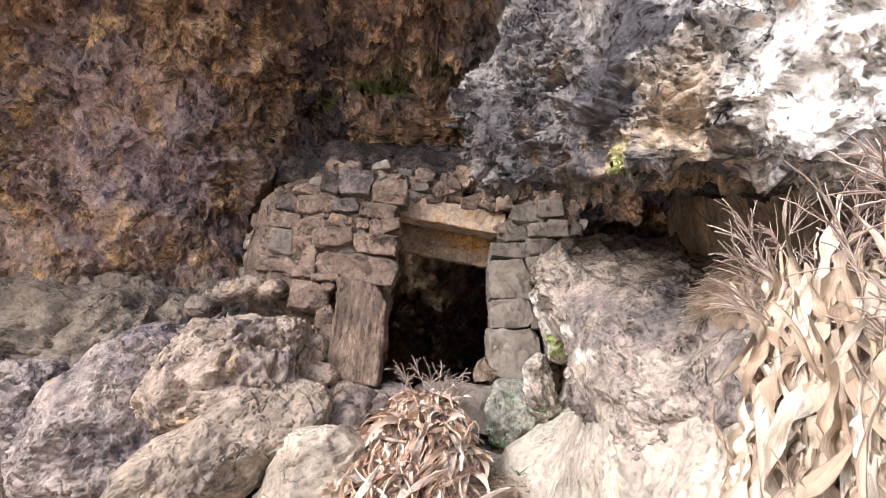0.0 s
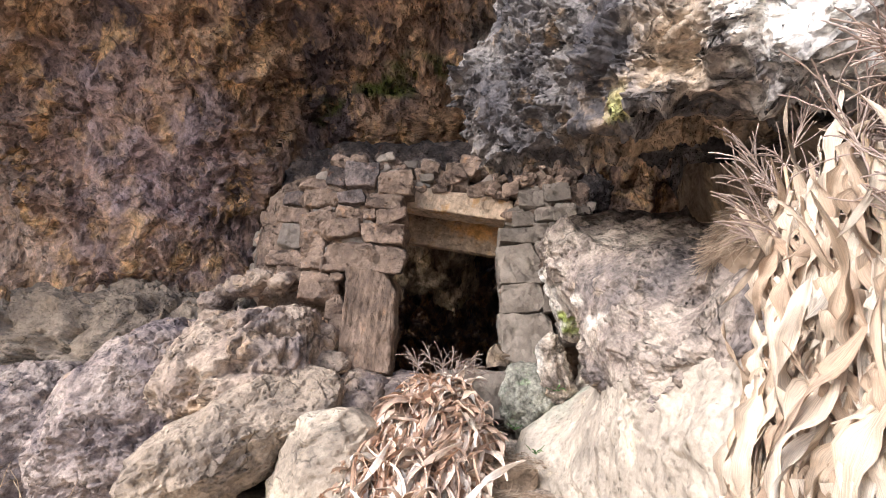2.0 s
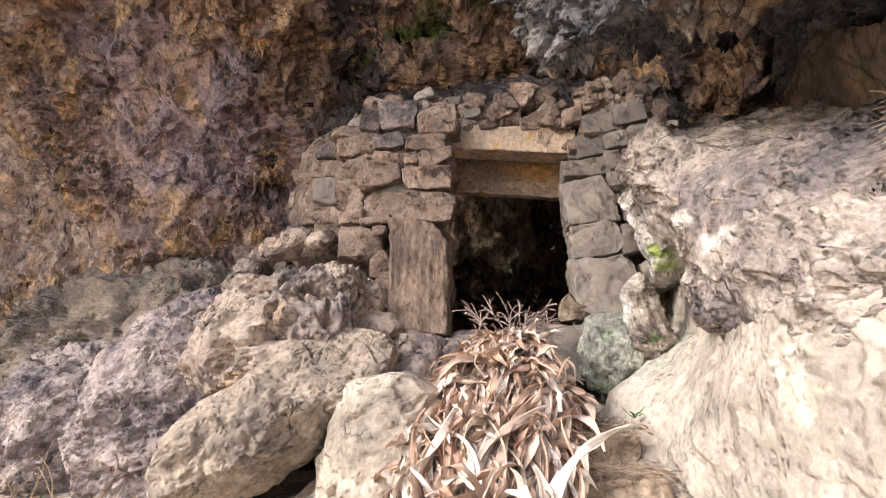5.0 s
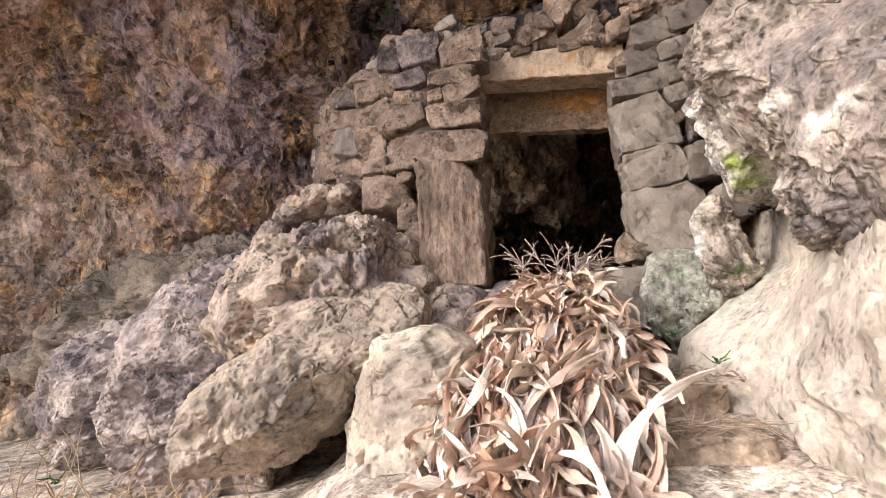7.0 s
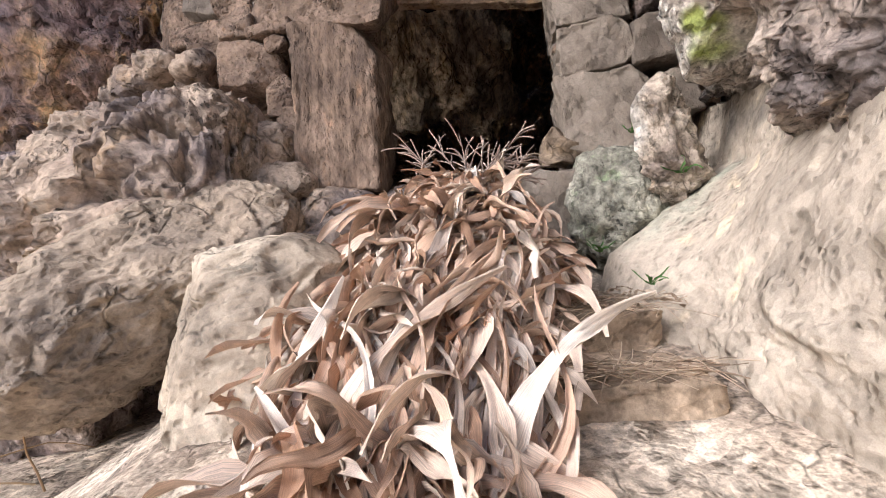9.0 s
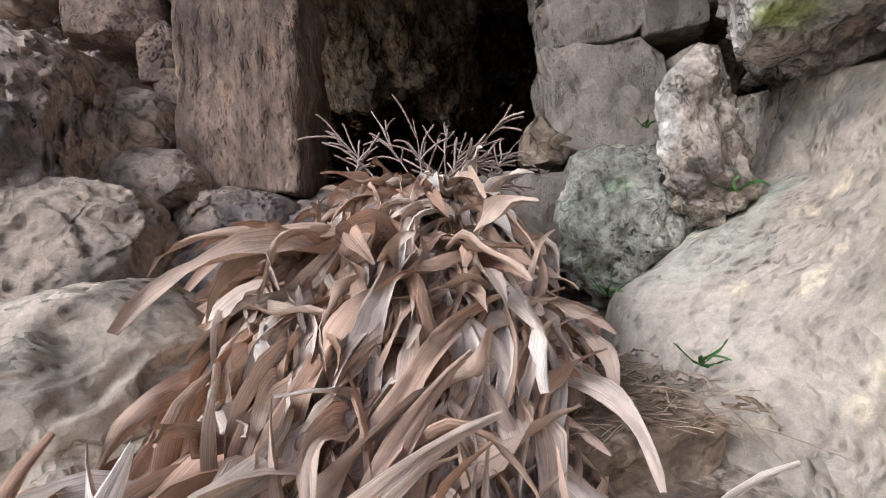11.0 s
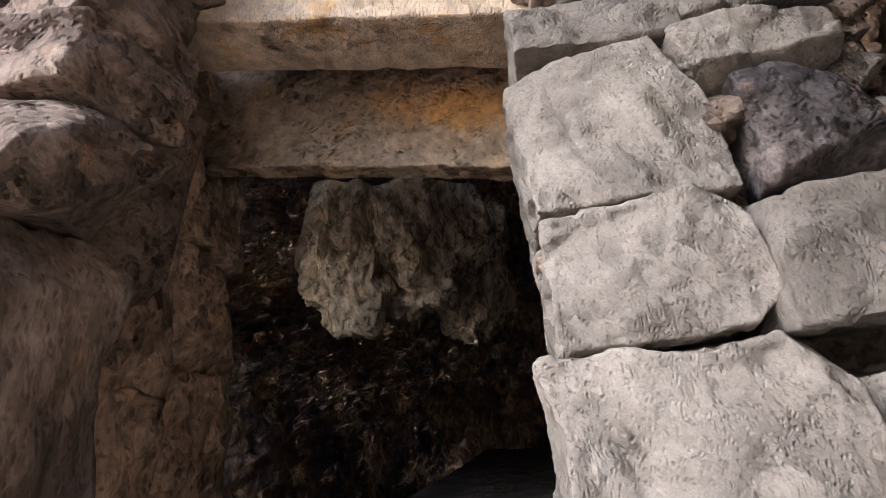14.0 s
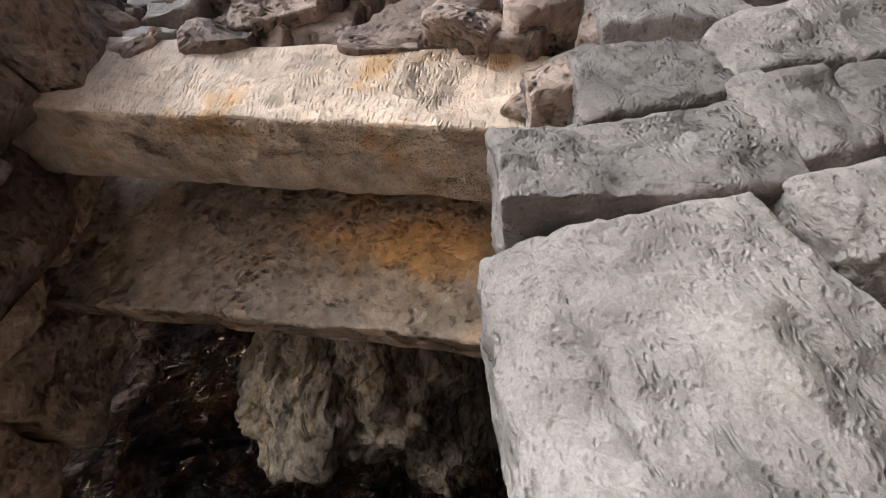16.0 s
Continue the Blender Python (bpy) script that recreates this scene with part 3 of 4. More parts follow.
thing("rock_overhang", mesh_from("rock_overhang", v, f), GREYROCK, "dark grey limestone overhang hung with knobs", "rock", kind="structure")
v, f = blob((0.9, 3.2, 2.4), 4, 4, at=(3.4, 3.4, 2.6), size=0.8, lump=0.2, ridge=0.08, pit=0.1)
thing("rock_backing", mesh_from("rock_backing", v, f), FLOW, "tan rock closing the recess", "rock", kind="structure")


def rock(name, material, label, *args, **kw):
    v, f = blob(*args, **kw)
    return thing(name, mesh_from(name, v, f), material, label, "rock")


# ---- boulders on the left ----
# added mass, keeps daylight from leaking into the chamber on the right
rock("rock_flank", GREYROCK, "plain dark rock added to block light from the open side", (2.6, 9.0, 5.0), 71, 5, 0.7, 1.2, 0.3, 0.1, 0.1, 0.02, (0, 0, 0), (7.2, 14.0, 3.0))
rock("rock_flank", CEILING, "tan and purple rock drapery at the edge of the cave", (1.6, 3.6, 5.2), 72, 7, 0.75, 1.0, 0.3, 0.16, 0.15, 0.04, (0, 0, 0), (-13.4, 6.2, 2.6), 0.5)
# second added light blocker, beside the right-hand wall
rock("rock_flank", GREYROCK, "plain dark rock added to block light from the open side", (2.2, 1.4, 5.0), 75, 5, 0.7, 1.2, 0.3, 0.1, 0.1, 0.02, (0, 0, 0), (5.2, 5.6, 3.4))
# added to stop light over the wall; dark colour paints the gap's shade
rock("rock_plug", STONE_DARK, "added rock blocking light behind the wall head, coloured dark like the shaded gap", (2.9, 0.6, 0.75), 73, 6, 0.7, 0.7, 0.12, 0.1, 0.1, 0.02, (0, 3, 0), (-0.2, 7.9, 5.0))
rock("boulder_mass", BOULDER, "large pitted grey-brown boulder below the masonry", (1.25, 0.9, 1.05), 2, 7, 0.72, 0.6, 0.13, 0.05, 0.1, 0.014, (-14, -12, 8), (-2.35, 5.5, 1.58), cuts=9)
rock("boulder", SCALY, "rounded purple-grey boulder with scaly skin", (0.95, 0.85, 1.15), 5, 7, 0.8, 0.5, 0.05, 0.035, 0.03, 0.014, (-22, 8, 12), (-3.12, 5.28, 1.08), cuts=6)
rock("boulder", SMOOTH, "long rounded boulder lying aslant", (1.02, 0.44, 0.42), 9, 7, 0.82, 0.7, 0.05, 0.016, 0.02, 0.004, (-18, -29, 35), (-1.9, 4.6, 1.06), cuts=7)
rock("boulder", WHITE, "pale boulder behind the sheaf of leaves", (0.68, 0.52, 0.9), 11, 7, 0.5, 0.6, 0.04, 0.02, 0.07, 0.005, (-8, -8, 20), (-1.0, 4.5, 0.42), cuts=5)
rock("rock_shelf", SMOOTH, "tan pitted rock shelf at the foot of the cave", (3.4, 1.3, 2.1), 13, 7, 0.75, 0.9, 0.22, 0.1, 0.25, 0.018, (0, -4, 0), (-6.4, 7.9, 1.6), cuts=10)
rock("boulder", SCALY, "scaly grey boulder at the cave edge", (0.8, 0.8, 0.8), 15, 6, 0.8, 0.5, 0.10, 0.06, 0.05, 0.018, (0, 0, 30), (-5.0, 5.9, 0.9))

# ---- masonry ----
_grid = {}


def gridded_cube(n):
    """The skin of a cube from -1 to 1, n faces along each edge."""
    if n not in _grid:
        index, verts, faces = {}, [], []
        for axis in range(3):
            for side in (-1, 1):
                for i in range(n):
                    for j in range(n):
                        quad = []
                        for a, c in ((i, j), (i + 1, j), (i + 1, j + 1), (i, j + 1)):
                            key = [0, 0, 0]
                            key[axis], key[(axis + 1) % 3], key[(axis + 2) % 3] = n if side > 0 else 0, a, c
                            key = tuple(key)
                            if key not in index:
                                index[key] = len(verts)
                                verts.append([2 * q / n - 1 for q in key])
                            quad.append(index[key])
                        faces.append(quad if side > 0 else quad[::-1])
        _grid[n] = (np.array(verts), np.array(faces))
    return _grid[n]


def stone_mesh(w, h, d, seed, n=10, round_by=0.018, rough=0.006, tool=0.0, lumpy=0.12, cuts=9):
    """A roughly squared stone: a gridded box with worn corners, uneven faces and pecked skin. The front is at y = 0."""
    cube, faces = gridded_cube((2, 2, 3, 5, 10, 20, 44)[n])
    cube = np.sin(cube * 1.35) / math.sin(1.35)
    half = np.array([w, d, h]) / 2
    p = cube * half
    p = broken(p / half, cuts, seed + 3.3, 0.72, 0.97) * half if cuts else p
    r = min(round_by, w * 0.35, h * 0.35)
    core = np.clip(p, -(half - r), half - r)
    off = p - core
    ln = np.linalg.norm(off, axis=1)[:, None]
    p = core + off / np.maximum(ln, 1e-6) * np.minimum(ln, r)
    s = np.array([seed * 2.7, seed * 5.1, seed * 1.9])
    warp = np.stack([fbm(p / 0.35 + s, 2), fbm(p / 0.35 + s + 40, 2), fbm(p / 0.35 + s + 80, 2)], axis=1)
    p = p + warp * lumpy * np.minimum(np.array([w, d, h]), 0.5) * 0.8
    nrm = off / np.maximum(ln, 1e-6)
    p = p + nrm * (rough * (facets(p / 0.11 + s, 5) + 0.5 * facets(p / 0.05 + s, 6)) + tool * np.abs(np.sin(p[:, 0] * 70 + p[:, 2] * 40 + 6 * perlin(p * 6 + s))))[:, None]
    p[:, 1] += d / 2
    return mesh_from("stone", p, faces)


def stone(parent, x, y, z, w, h, d=0.4, r=0, mat=None, level=4, seed=0, lean=0, turn=0, label="", **kw):
    ob = thing("stone", stone_mesh(w, h, d, seed or (x * 7.3 + z * 3.1), level, **kw), mat or STONE, label, parent=parent)
    ob.matrix_local = pose(x, y, z, lean, r, turn)
    return ob


wall_left = thing("wall_left", None, None, "dry-stone wall of rough brown stones beside the doorway", "stone wall", kind="structure")
wall_right = thing("wall_right", None, None, "dry-stone jamb wall of large squared grey blocks", "stone wall", kind="structure")

KIND = {"": STONE, "big": STONE, "red": STONE, "grey": STONE_GREY, "dark": STONE_DARK, "cap": STONE_GREY}
left_big = [
    (-1.13, 3.10, 0.96, 0.36, "big"), (-0.92, 3.42, 0.55, 0.27, ""), (-0.85, 3.66, 0.41, 0.20, ""), (-1.47, 3.48, 0.51, 0.24, ""),
    (-0.83, 4.19, 0.46, 0.31, "red"), (-1.28, 4.31, 0.41, 0.36, "dark"), (-0.93, 3.91, 0.44, 0.25, "red"), (-2.16, 3.43, 0.35, 0.33, "grey")]
left_mid = [
    (-1.82, 3.28, 0.32, 0.39, ""), (-2.21, 3.15, 0.49, 0.23, ""), (-1.67, 2.69, 0.43, 0.34, ""), (-1.77, 2.99, 0.27, 0.20, ""),
    (-1.83, 3.63, 0.42, 0.30, ""), (-2.21, 3.77, 0.41, 0.22, ""), (-1.79, 3.97, 0.45, 0.26, ""), (-1.37, 3.93, 0.38, 0.19, "dark"), (-1.38, 3.71, 0.37, 0.16, "")]
left_small = [
    (-2.19, 4.02, 0.35, 0.23, "dark"), (-1.95, 4.21, 0.40, 0.16, ""), (-1.62, 4.28, 0.27, 0.26, "dark"), (-2.44, 3.55, 0.28, 0.29, ""), (-2.51, 3.23, 0.23, 0.28, ""),
    (-2.47, 2.95, 0.29, 0.24, ""), (-2.06, 2.90, 0.38, 0.17, ""), (-1.47, 2.94, 0.33, 0.10, ""), (-1.43, 2.82, 0.17, 0.11, ""), (-1.12, 3.71, 0.16, 0.16, "")]
for x, z, w, h, k in left_big + left_mid + left_small:
    z = 1.25 + 0.963 * (z - 1.25)
    stone(wall_left, x * 0.963, 5.43 + 0.17 * max(0, z - 2.8) + 0.42 * max(0, -x - 1.7), z, w * 1.01, h * 1.0, 0.45, random.uniform(-11, 11), KIND[k], 5)
# the tall jamb slab on the left, and rough blocks deepening the reveal behind it
stone(wall_left, -0.99, 5.42, 2.28, 0.60, 1.16, 0.5, 2, SLAB, 6, 31, label="tall upright jamb slab with wavy grain", tool=0.004, lumpy=0.09, round_by=0.02, cuts=5, rough=0.01)
stone(wall_left, -1.34, 5.5, 2.08, 0.24, 0.55, 0.4, -6, STONE, 4, 33)
stone(wall_left, -1.40, 5.48, 2.42, 0.22, 0.3, 0.4, 5, STONE, 4, 34)
for z, h in ((2.05, 0.8), (2.75, 0.62), (3.35, 0.56), (3.9, 0.5)):
    stone(wall_left, -1.26 - 0.02 * z, 5.88, z, 0.86, h, 0.6, 0, REVEAL, 5, z, turn=8)
    stone(wall_left, -1.40 - 0.02 * z, 6.4, z + 0.12, 0.86, h, 0.7, 0, REVEAL, 5, z + 7, turn=8)
for x, z, w, h, k in ((0.81, 3.43, 0.50, 0.21, "cap"), (0.81, 3.06, 0.54, 0.50, "cap"), (0.83, 2.62, 0.52, 0.36, "cap"), (0.87, 2.10, 0.63, 0.64, "cap"), (1.24, 2.61, 0.33, 0.33, "cap"),
                      (1.30, 2.97, 0.33, 0.34, "dark"), (1.24, 3.25, 0.42, 0.22, "cap"), (1.11, 3.06, 0.12, 0.14, ""), (1.36, 2.2, 0.26, 0.3, "cap"), (0.88, 3.67, 0.3, 0.22, "grey"),
                      (1.12, 3.5, 0.2, 0.2, "cap"), (1.34, 3.5, 0.26, 0.24, "cap"), (1.15, 3.74, 0.26, 0.2, "cap"), (1.42, 3.78, 0.3, 0.26, "cap"), (1.0, 3.95, 0.34, 0.26, "cap"), (1.34, 4.05, 0.35, 0.26, "cap")):
    y = 5.82 + 0.06 * (z - 2.1) + random.uniform(-0.015, 0.02)
    stone(wall_right, x, y, z, w, h, 0.6, -4 + random.uniform(-1, 1), KIND[k], 6 if w > 0.4 else 5, round_by=0.014, lumpy=0.07, cuts=5, rough=0.011)
for x, z, w, h in ((-0.43, 4.38, 0.43, 0.33), (0.0, 4.32, 0.36, 0.29), (0.33, 4.22, 0.34, 0.20), (0.63, 4.2, 0.28, 0.28)):
    stone(wall_right, x, 6.06, z - 0.06, w, h, 0.5, random.uniform(-5, 5), STONE, 4)
for z in (1.95, 2.5, 3.05, 3.6):
    stone(wall_right, 1.25, 6.3, z, 1.15, 0.56, 0.6, 0, STONE, 5, z + 3)


def top_of_wall(x):
    return float(np.interp(x, [-2.75, -2.5, -2.1, -1.5, 0.2, 1.6], [3.1, 3.9, 4.28, 4.52, 4.55, 4.5]))


def rubble(parent, x0, x1, z0, y_of, count, avoid=()):
    """Small stones wedged between and behind the large ones."""
    made = 0
    while made < count:
        x, z = random.uniform(x0, x1), random.uniform(z0, 4.7)
        if z > top_of_wall(x) or any(a < x < b and c < z < d for a, b, c, d in avoid):
            continue
        w = random.uniform(0.12, 0.3)
        stone(parent, x, y_of(x, z) + random.uniform(0.0, 0.10), z, w, w * random.uniform(0.5, 0.9), 0.25, random.uniform(-40, 40), random.choice((STONE, STONE, STONE, STONE_GREY)), 4, random.uniform(1, 90), lumpy=0.3, round_by=0.012)
        made += 1


rubble(wall_left, -2.7, -0.75, 2.7, lambda x, z: 5.53 + 0.17 * max(0, z - 2.8) + 0.42 * max(0, -x - 1.7), 240, ((-1.4, -0.6, 0, 2.98),))
rubble(wall_right, -0.75, 1.7, 2.6, lambda x, z: 5.98, 150, ((-0.9, 0.66, 0, 4.1),))
# packed core of both walls
v, f = blob((0.95, 0.35, 1.15), 17, 5, 0.35, 0.3, 0.03, 0.03, 0.02, 0.01, (-6, 0, 2), (-1.75, 6.15, 3.3))
thing("core", mesh_from("core", v, f), STONE, "packed rubble core", parent=wall_left)
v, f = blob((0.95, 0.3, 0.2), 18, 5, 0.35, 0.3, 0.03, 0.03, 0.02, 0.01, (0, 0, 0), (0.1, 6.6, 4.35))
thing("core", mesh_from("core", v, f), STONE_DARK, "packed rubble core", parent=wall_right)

doorway = thing("doorway", None, None, "open stone doorway with two tan lintels and a rough sill", "doorway", kind="structure")


def door_part(name, x, y, z, w, h, d, seed, mat, r=0, turn=0, **kw):
    ob = thing(name, stone_mesh(w, h, d, seed, 6, **kw), mat, parent=doorway)
    ob.matrix_local = pose(x, y, z, 0, r, turn)
    return ob


door_part("lintel", -0.08, 6.04, 3.95, 1.70, 0.31, 0.29, 41, LINTEL, 7, 5, tool=0.004, round_by=0.012, lumpy=0.05, cuts=2)
door_part("inner_lintel", -0.2, 6.60, 3.82, 1.95, 0.70, 0.13, 43, INNER_LINTEL, 8.5, 0, round_by=0.012, lumpy=0.04, cuts=1)
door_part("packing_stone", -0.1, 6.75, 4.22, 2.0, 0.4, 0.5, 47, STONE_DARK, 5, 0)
door_part("sill", 0.22, 5.55, 1.48, 1.15, 0.54, 0.9, 45, STONE_GREY, 1, 0, round_by=0.10)
loose = thing("loose_stone", stone_mesh(0.24, 0.30, 0.2, 22, 5, lumpy=0.42, round_by=0.02), STEP, "small broken stone standing on the sill", "stone")
loose.matrix_local = pose(0.53, 5.80, 1.87, 0, 18, 12)
rock("leaning_boulder", LEAN, "pale rounded boulder leaning by the jamb", (0.19, 0.2, 0.41), 23, 6, 0.72, 0.45, 0.045, 0.014, 0.03, 0.008, (0, -20, 25), (1.06, 5.3, 1.72), cuts=9)
rock("boulder", FOOT, "green-stained rock under the jamb", (0.35, 0.3, 0.4), 25, 5, 0.8, 0.3, 0.05, 0.03, 0.02, 0.01, (0, 0, 0), (0.85, 5.68, 1.42))
for x, y, z, r in ((-1.0, 5.45, 1.5, 0.24), (-1.02, 5.25, 1.3, 0.22), (-0.75, 5.5, 1.45, 0.2), (-1.4, 5.4, 1.75, 0.2), (-0.55, 5.7, 1.5, 0.26), (-1.62, 5.5, 2.02, 0.26), (-1.95, 5.55, 2.1, 0.27), (-2.25, 5.6, 2.2, 0.25), (-2.08, 5.5, 2.72, 0.13), (-2.3, 5.48, 2.74, 0.12), (-2.52, 5.55, 2.66, 0.15), (-2.74, 5.6, 2.6, 0.12), (-2.92, 5.68, 2.5, 0.15)):
    rock("foot_stone", BOULDER, "rough stone at the foot of the wall", (r * 1.3, r, r * 0.8), x * 9, 4, 0.7, 0.25, 0.04, 0.02, 0.01, 0.006, (0, 0, 0), (x, y, z))
# chamber behind the door
for radii, seed, at, turn in (((1.5, 0.7, 1.3), 29, (-1.0, 12.2, 6.1), (0, 0, 0)), ((0.65, 0.55, 1.4), 35, (-1.5, 10.2, 4.8), (0, 6, 0)), ((0.95, 0.55, 1.3), 37, (-0.8, 10.3, 4.8), (0, -8, 10)), ((0.55, 0.5, 1.2), 39, (-0.15, 11.0, 4.55), (0, 4, 0))):
    v, f = blob(radii, seed, 6, 0.8, 0.5, 0.2, 0.06, 0.1, 0.012, turn, at, 0.5)
    thing("inner_rock", mesh_from("inner_rock", v, f), FLOW, "lumpy flowstone inside the dark chamber", "rock", kind="structure")

# ---- steps ----
for k in range(2):
    z, y = 0.885 - 0.155 * k, 4.40 - 0.40 * k
    h = 0.3
    ob = thing("stone_step", stone_mesh(1.2, h, 1.3 if k == 0 else 0.6, 50 + k, 6, round_by=0.02, rough=0.012, lumpy=0.10, cuts=3), STEP, "worn pale rock-cut step strewn with straw", "step", "rock-cut steps")
    ob.matrix_local = pose(0.16, y, z - h / 2, 0, random.uniform(-1.5, 1.5), 5)

# ---- dry maize ----
def leaf_material(name, a, b, c):
    m, nt, lk, bs = nodes_of(name)
    tc = nt.new("ShaderNodeTexCoord")
    st = nt.new("ShaderNodeVectorMath")
    st.operation = "MULTIPLY"
    st.inputs[1].default_value = (3.0, 60.0, 60.0)
    lk.new(tc.outputs["UV"], st.inputs[0])
    rib = noise_node(nt, lk, st.outputs[0], 1.0, 3, 0.5)
    blot = noise_node(nt, lk, tc.outputs["Object"], 9, 5, 0.6)
    info = nt.new("ShaderNodeObjectInfo")
    geo = nt.new("ShaderNodeNewGeometry")
    rnd = nt.new("ShaderNodeMath")
    rnd.operation = "FRACT"
    sm = nt.new("ShaderNodeMath")
    sm.operation = "ADD"
    lk.new(info.outputs["Random"], sm.inputs[0])
    lk.new(geo.outputs["Random Per Island"], sm.inputs[1])
    lk.new(sm.outputs[0], rnd.inputs[0])
    col = ramp_node(nt, lk, rnd.outputs[0], [(0.0, a), (0.55, b), (1.0, c)])
    col = mix_node(nt, lk, 1.0, col, ramp_node(nt, lk, rib, [(0.35, 0.68), (0.6, 1.12)]), "MULTIPLY")
    col = mix_node(nt, lk, 1.0, col, ramp_node(nt, lk, blot, [(0.35, 0.78), (0.55, 1.05)]), "MULTIPLY")
    lk.new(col, bs.inputs["Base Color"])
    bs.inputs["Roughness"].default_value = 0.55
    bs.inputs["Specular IOR Level"].default_value = 0.35
    b = nt.new("ShaderNodeBump")
    b.inputs["Strength"].default_value, b.inputs["Distance"].default_value = 0.6, 0.005
    lk.new(rib, b.inputs["Height"])
    lk.new(b.outputs[0], bs.inputs["Normal"])
    return m


LEAF = leaf_material("dry_maize_leaf", (0.50, 0.295, 0.185), (0.78, 0.59, 0.455), (0.93, 0.835, 0.73))
PALE_LEAF = leaf_material("pale_maize_leaf", (0.5, 0.36, 0.25), (0.7, 0.57, 0.43), (0.84, 0.75, 0.63))
STALK = leaf_material("dry_maize_stalk", (0.42, 0.27, 0.15), (0.56, 0.40, 0.24), (0.66, 0.52, 0.36))
STRAW = leaf_material("straw", (0.27, 0.19, 0.13), (0.43, 0.33, 0.24), (0.58, 0.48, 0.37))
TASSEL = leaf_material("grey_brown_tassel", (0.28, 0.2, 0.165), (0.41, 0.32, 0.27), (0.54, 0.44, 0.38))
GREEN = leaf_material("fresh_green_leaf", (0.05, 0.13, 0.03), (0.09, 0.22, 0.05), (0.16, 0.32, 0.09))


ACROSS = 6


def leaf_shape(rng, length, width, droop, n=14, wild=1.0):
    """One dry leaf from the origin along x: broad, pleated along its ribs, drooping, twisted, with curled wavy edges and a drawn-out tip. Returns points (n+1, ACROSS, 3)."""
    t = np.linspace(0, 1, n + 1)
    pitch = wild * rng.uniform(0.0, 0.4) - droop * t ** 1.4 + wild * 0.35 * np.sin(t * rng.uniform(3, 9) + rng.uniform(0, 6))
    yaw = wild * rng.uniform(-1.3, 1.3) * t + wild * 0.4 * np.sin(t * rng.uniform(3, 7) + rng.uniform(0, 6))
    d = np.stack([np.cos(pitch) * np.cos(yaw), np.cos(pitch) * np.sin(yaw), np.sin(pitch)], axis=1)
    c = np.concatenate([[[0, 0, 0]], np.cumsum(d[:-1] * length / n, axis=0)])
    side = np.cross(d, [0, 0, 1.0])
    side /= np.linalg.norm(side, axis=1)[:, None] + 1e-6
    up = np.cross(side, d)
    roll = rng.uniform(-0.7, 0.7) + rng.uniform(-2.2, 2.2) * t ** 1.5
    s2 = side * np.cos(roll)[:, None] + up * np.sin(roll)[:, None]
    u2 = up * np.cos(roll)[:, None] - side * np.sin(roll)[:, None]
    w = width * (1 + 0.14 * np.sin(t * rng.uniform(6, 14) + rng.uniform(0, 6))) * np.clip(0.5 + t * 2.5, 0, 1) * np.clip(1.02 - t, 0, 1) ** rng.uniform(0.35, 0.7) / 2
    fold = rng.uniform(-0.8, 1.6) + 0.6 * np.sin(t * rng.uniform(2, 6) + rng.uniform(0, 6))
    wave = 0.7 * np.sin(t * rng.uniform(8, 20) + rng.uniform(0, 6))
    pleat, phase = rng.uniform(0.12, 0.45), rng.uniform(0, 6)
    lines = []
    for k, a in enumerate(np.linspace(-1, 1, ACROSS)):
        ripple = pleat * (1 if k % 2 else -1) * (0.6 + 0.4 * np.sin(t * 9 + phase + k))
        lift = ripple + np.sin(fold) * abs(a) ** 1.5 + wave * a + rng.normal(size=n + 1) * 0.07
        lines.append(c + s2 * (w * a * np.cos(0.8 * fold * abs(a)))[:, None] + u2 * (w * lift)[:, None])
    return np.stack(lines, axis=1)


def strip_faces(n, across, start=0):
    i = np.arange((n + 1) * across).reshape(n + 1, across) + start
    return np.stack([i[:-1, :-1], i[1:, :-1], i[1:, 1:], i[:-1, 1:]], axis=-1).reshape(-1, 4)


def add_uv(me, n, across, count):
    uv = me.uv_layers.new(name="along")
    t = np.linspace(0, 1, n + 1)
    grid = np.stack(np.meshgrid(t, np.linspace(0, 1, across), indexing="ij"), axis=-1).reshape(-1, 2)
    per = np.tile(grid, (count, 1))
    loops = np.zeros(len(me.loops), dtype=np.int32)
    me.loops.foreach_get("vertex_index", loops)
    uv.data.foreach_set("uv", per[loops].astype(np.float32).ravel())


def leaf_bank(seed, count, length, width, droop, wild=1.0):
    rng = np.random.RandomState(seed)
    bank = []
    for k in range(count):
        p = leaf_shape(rng, rng.uniform(*length), rng.uniform(*width), rng.uniform(*droop), 14, wild)
        me = mesh_from("leaf", p.reshape(-1, 3), strip_faces(14, ACROSS))
        add_uv(me, 14, ACROSS, 1)
        bank.append((me, p.reshape(-1, 3)))
    return bank


def facing(at, direction, up=(0, 0, 1), scale=1.0):
    x = Vector(direction).normalized()
    y = Vector(up).cross(x).normalized()
    z = x.cross(y)
    m = Matrix((x, y, z)).transposed().to_4x4()
    return Matrix.Translation(at) @ m @ Matrix.Scale(scale, 4)


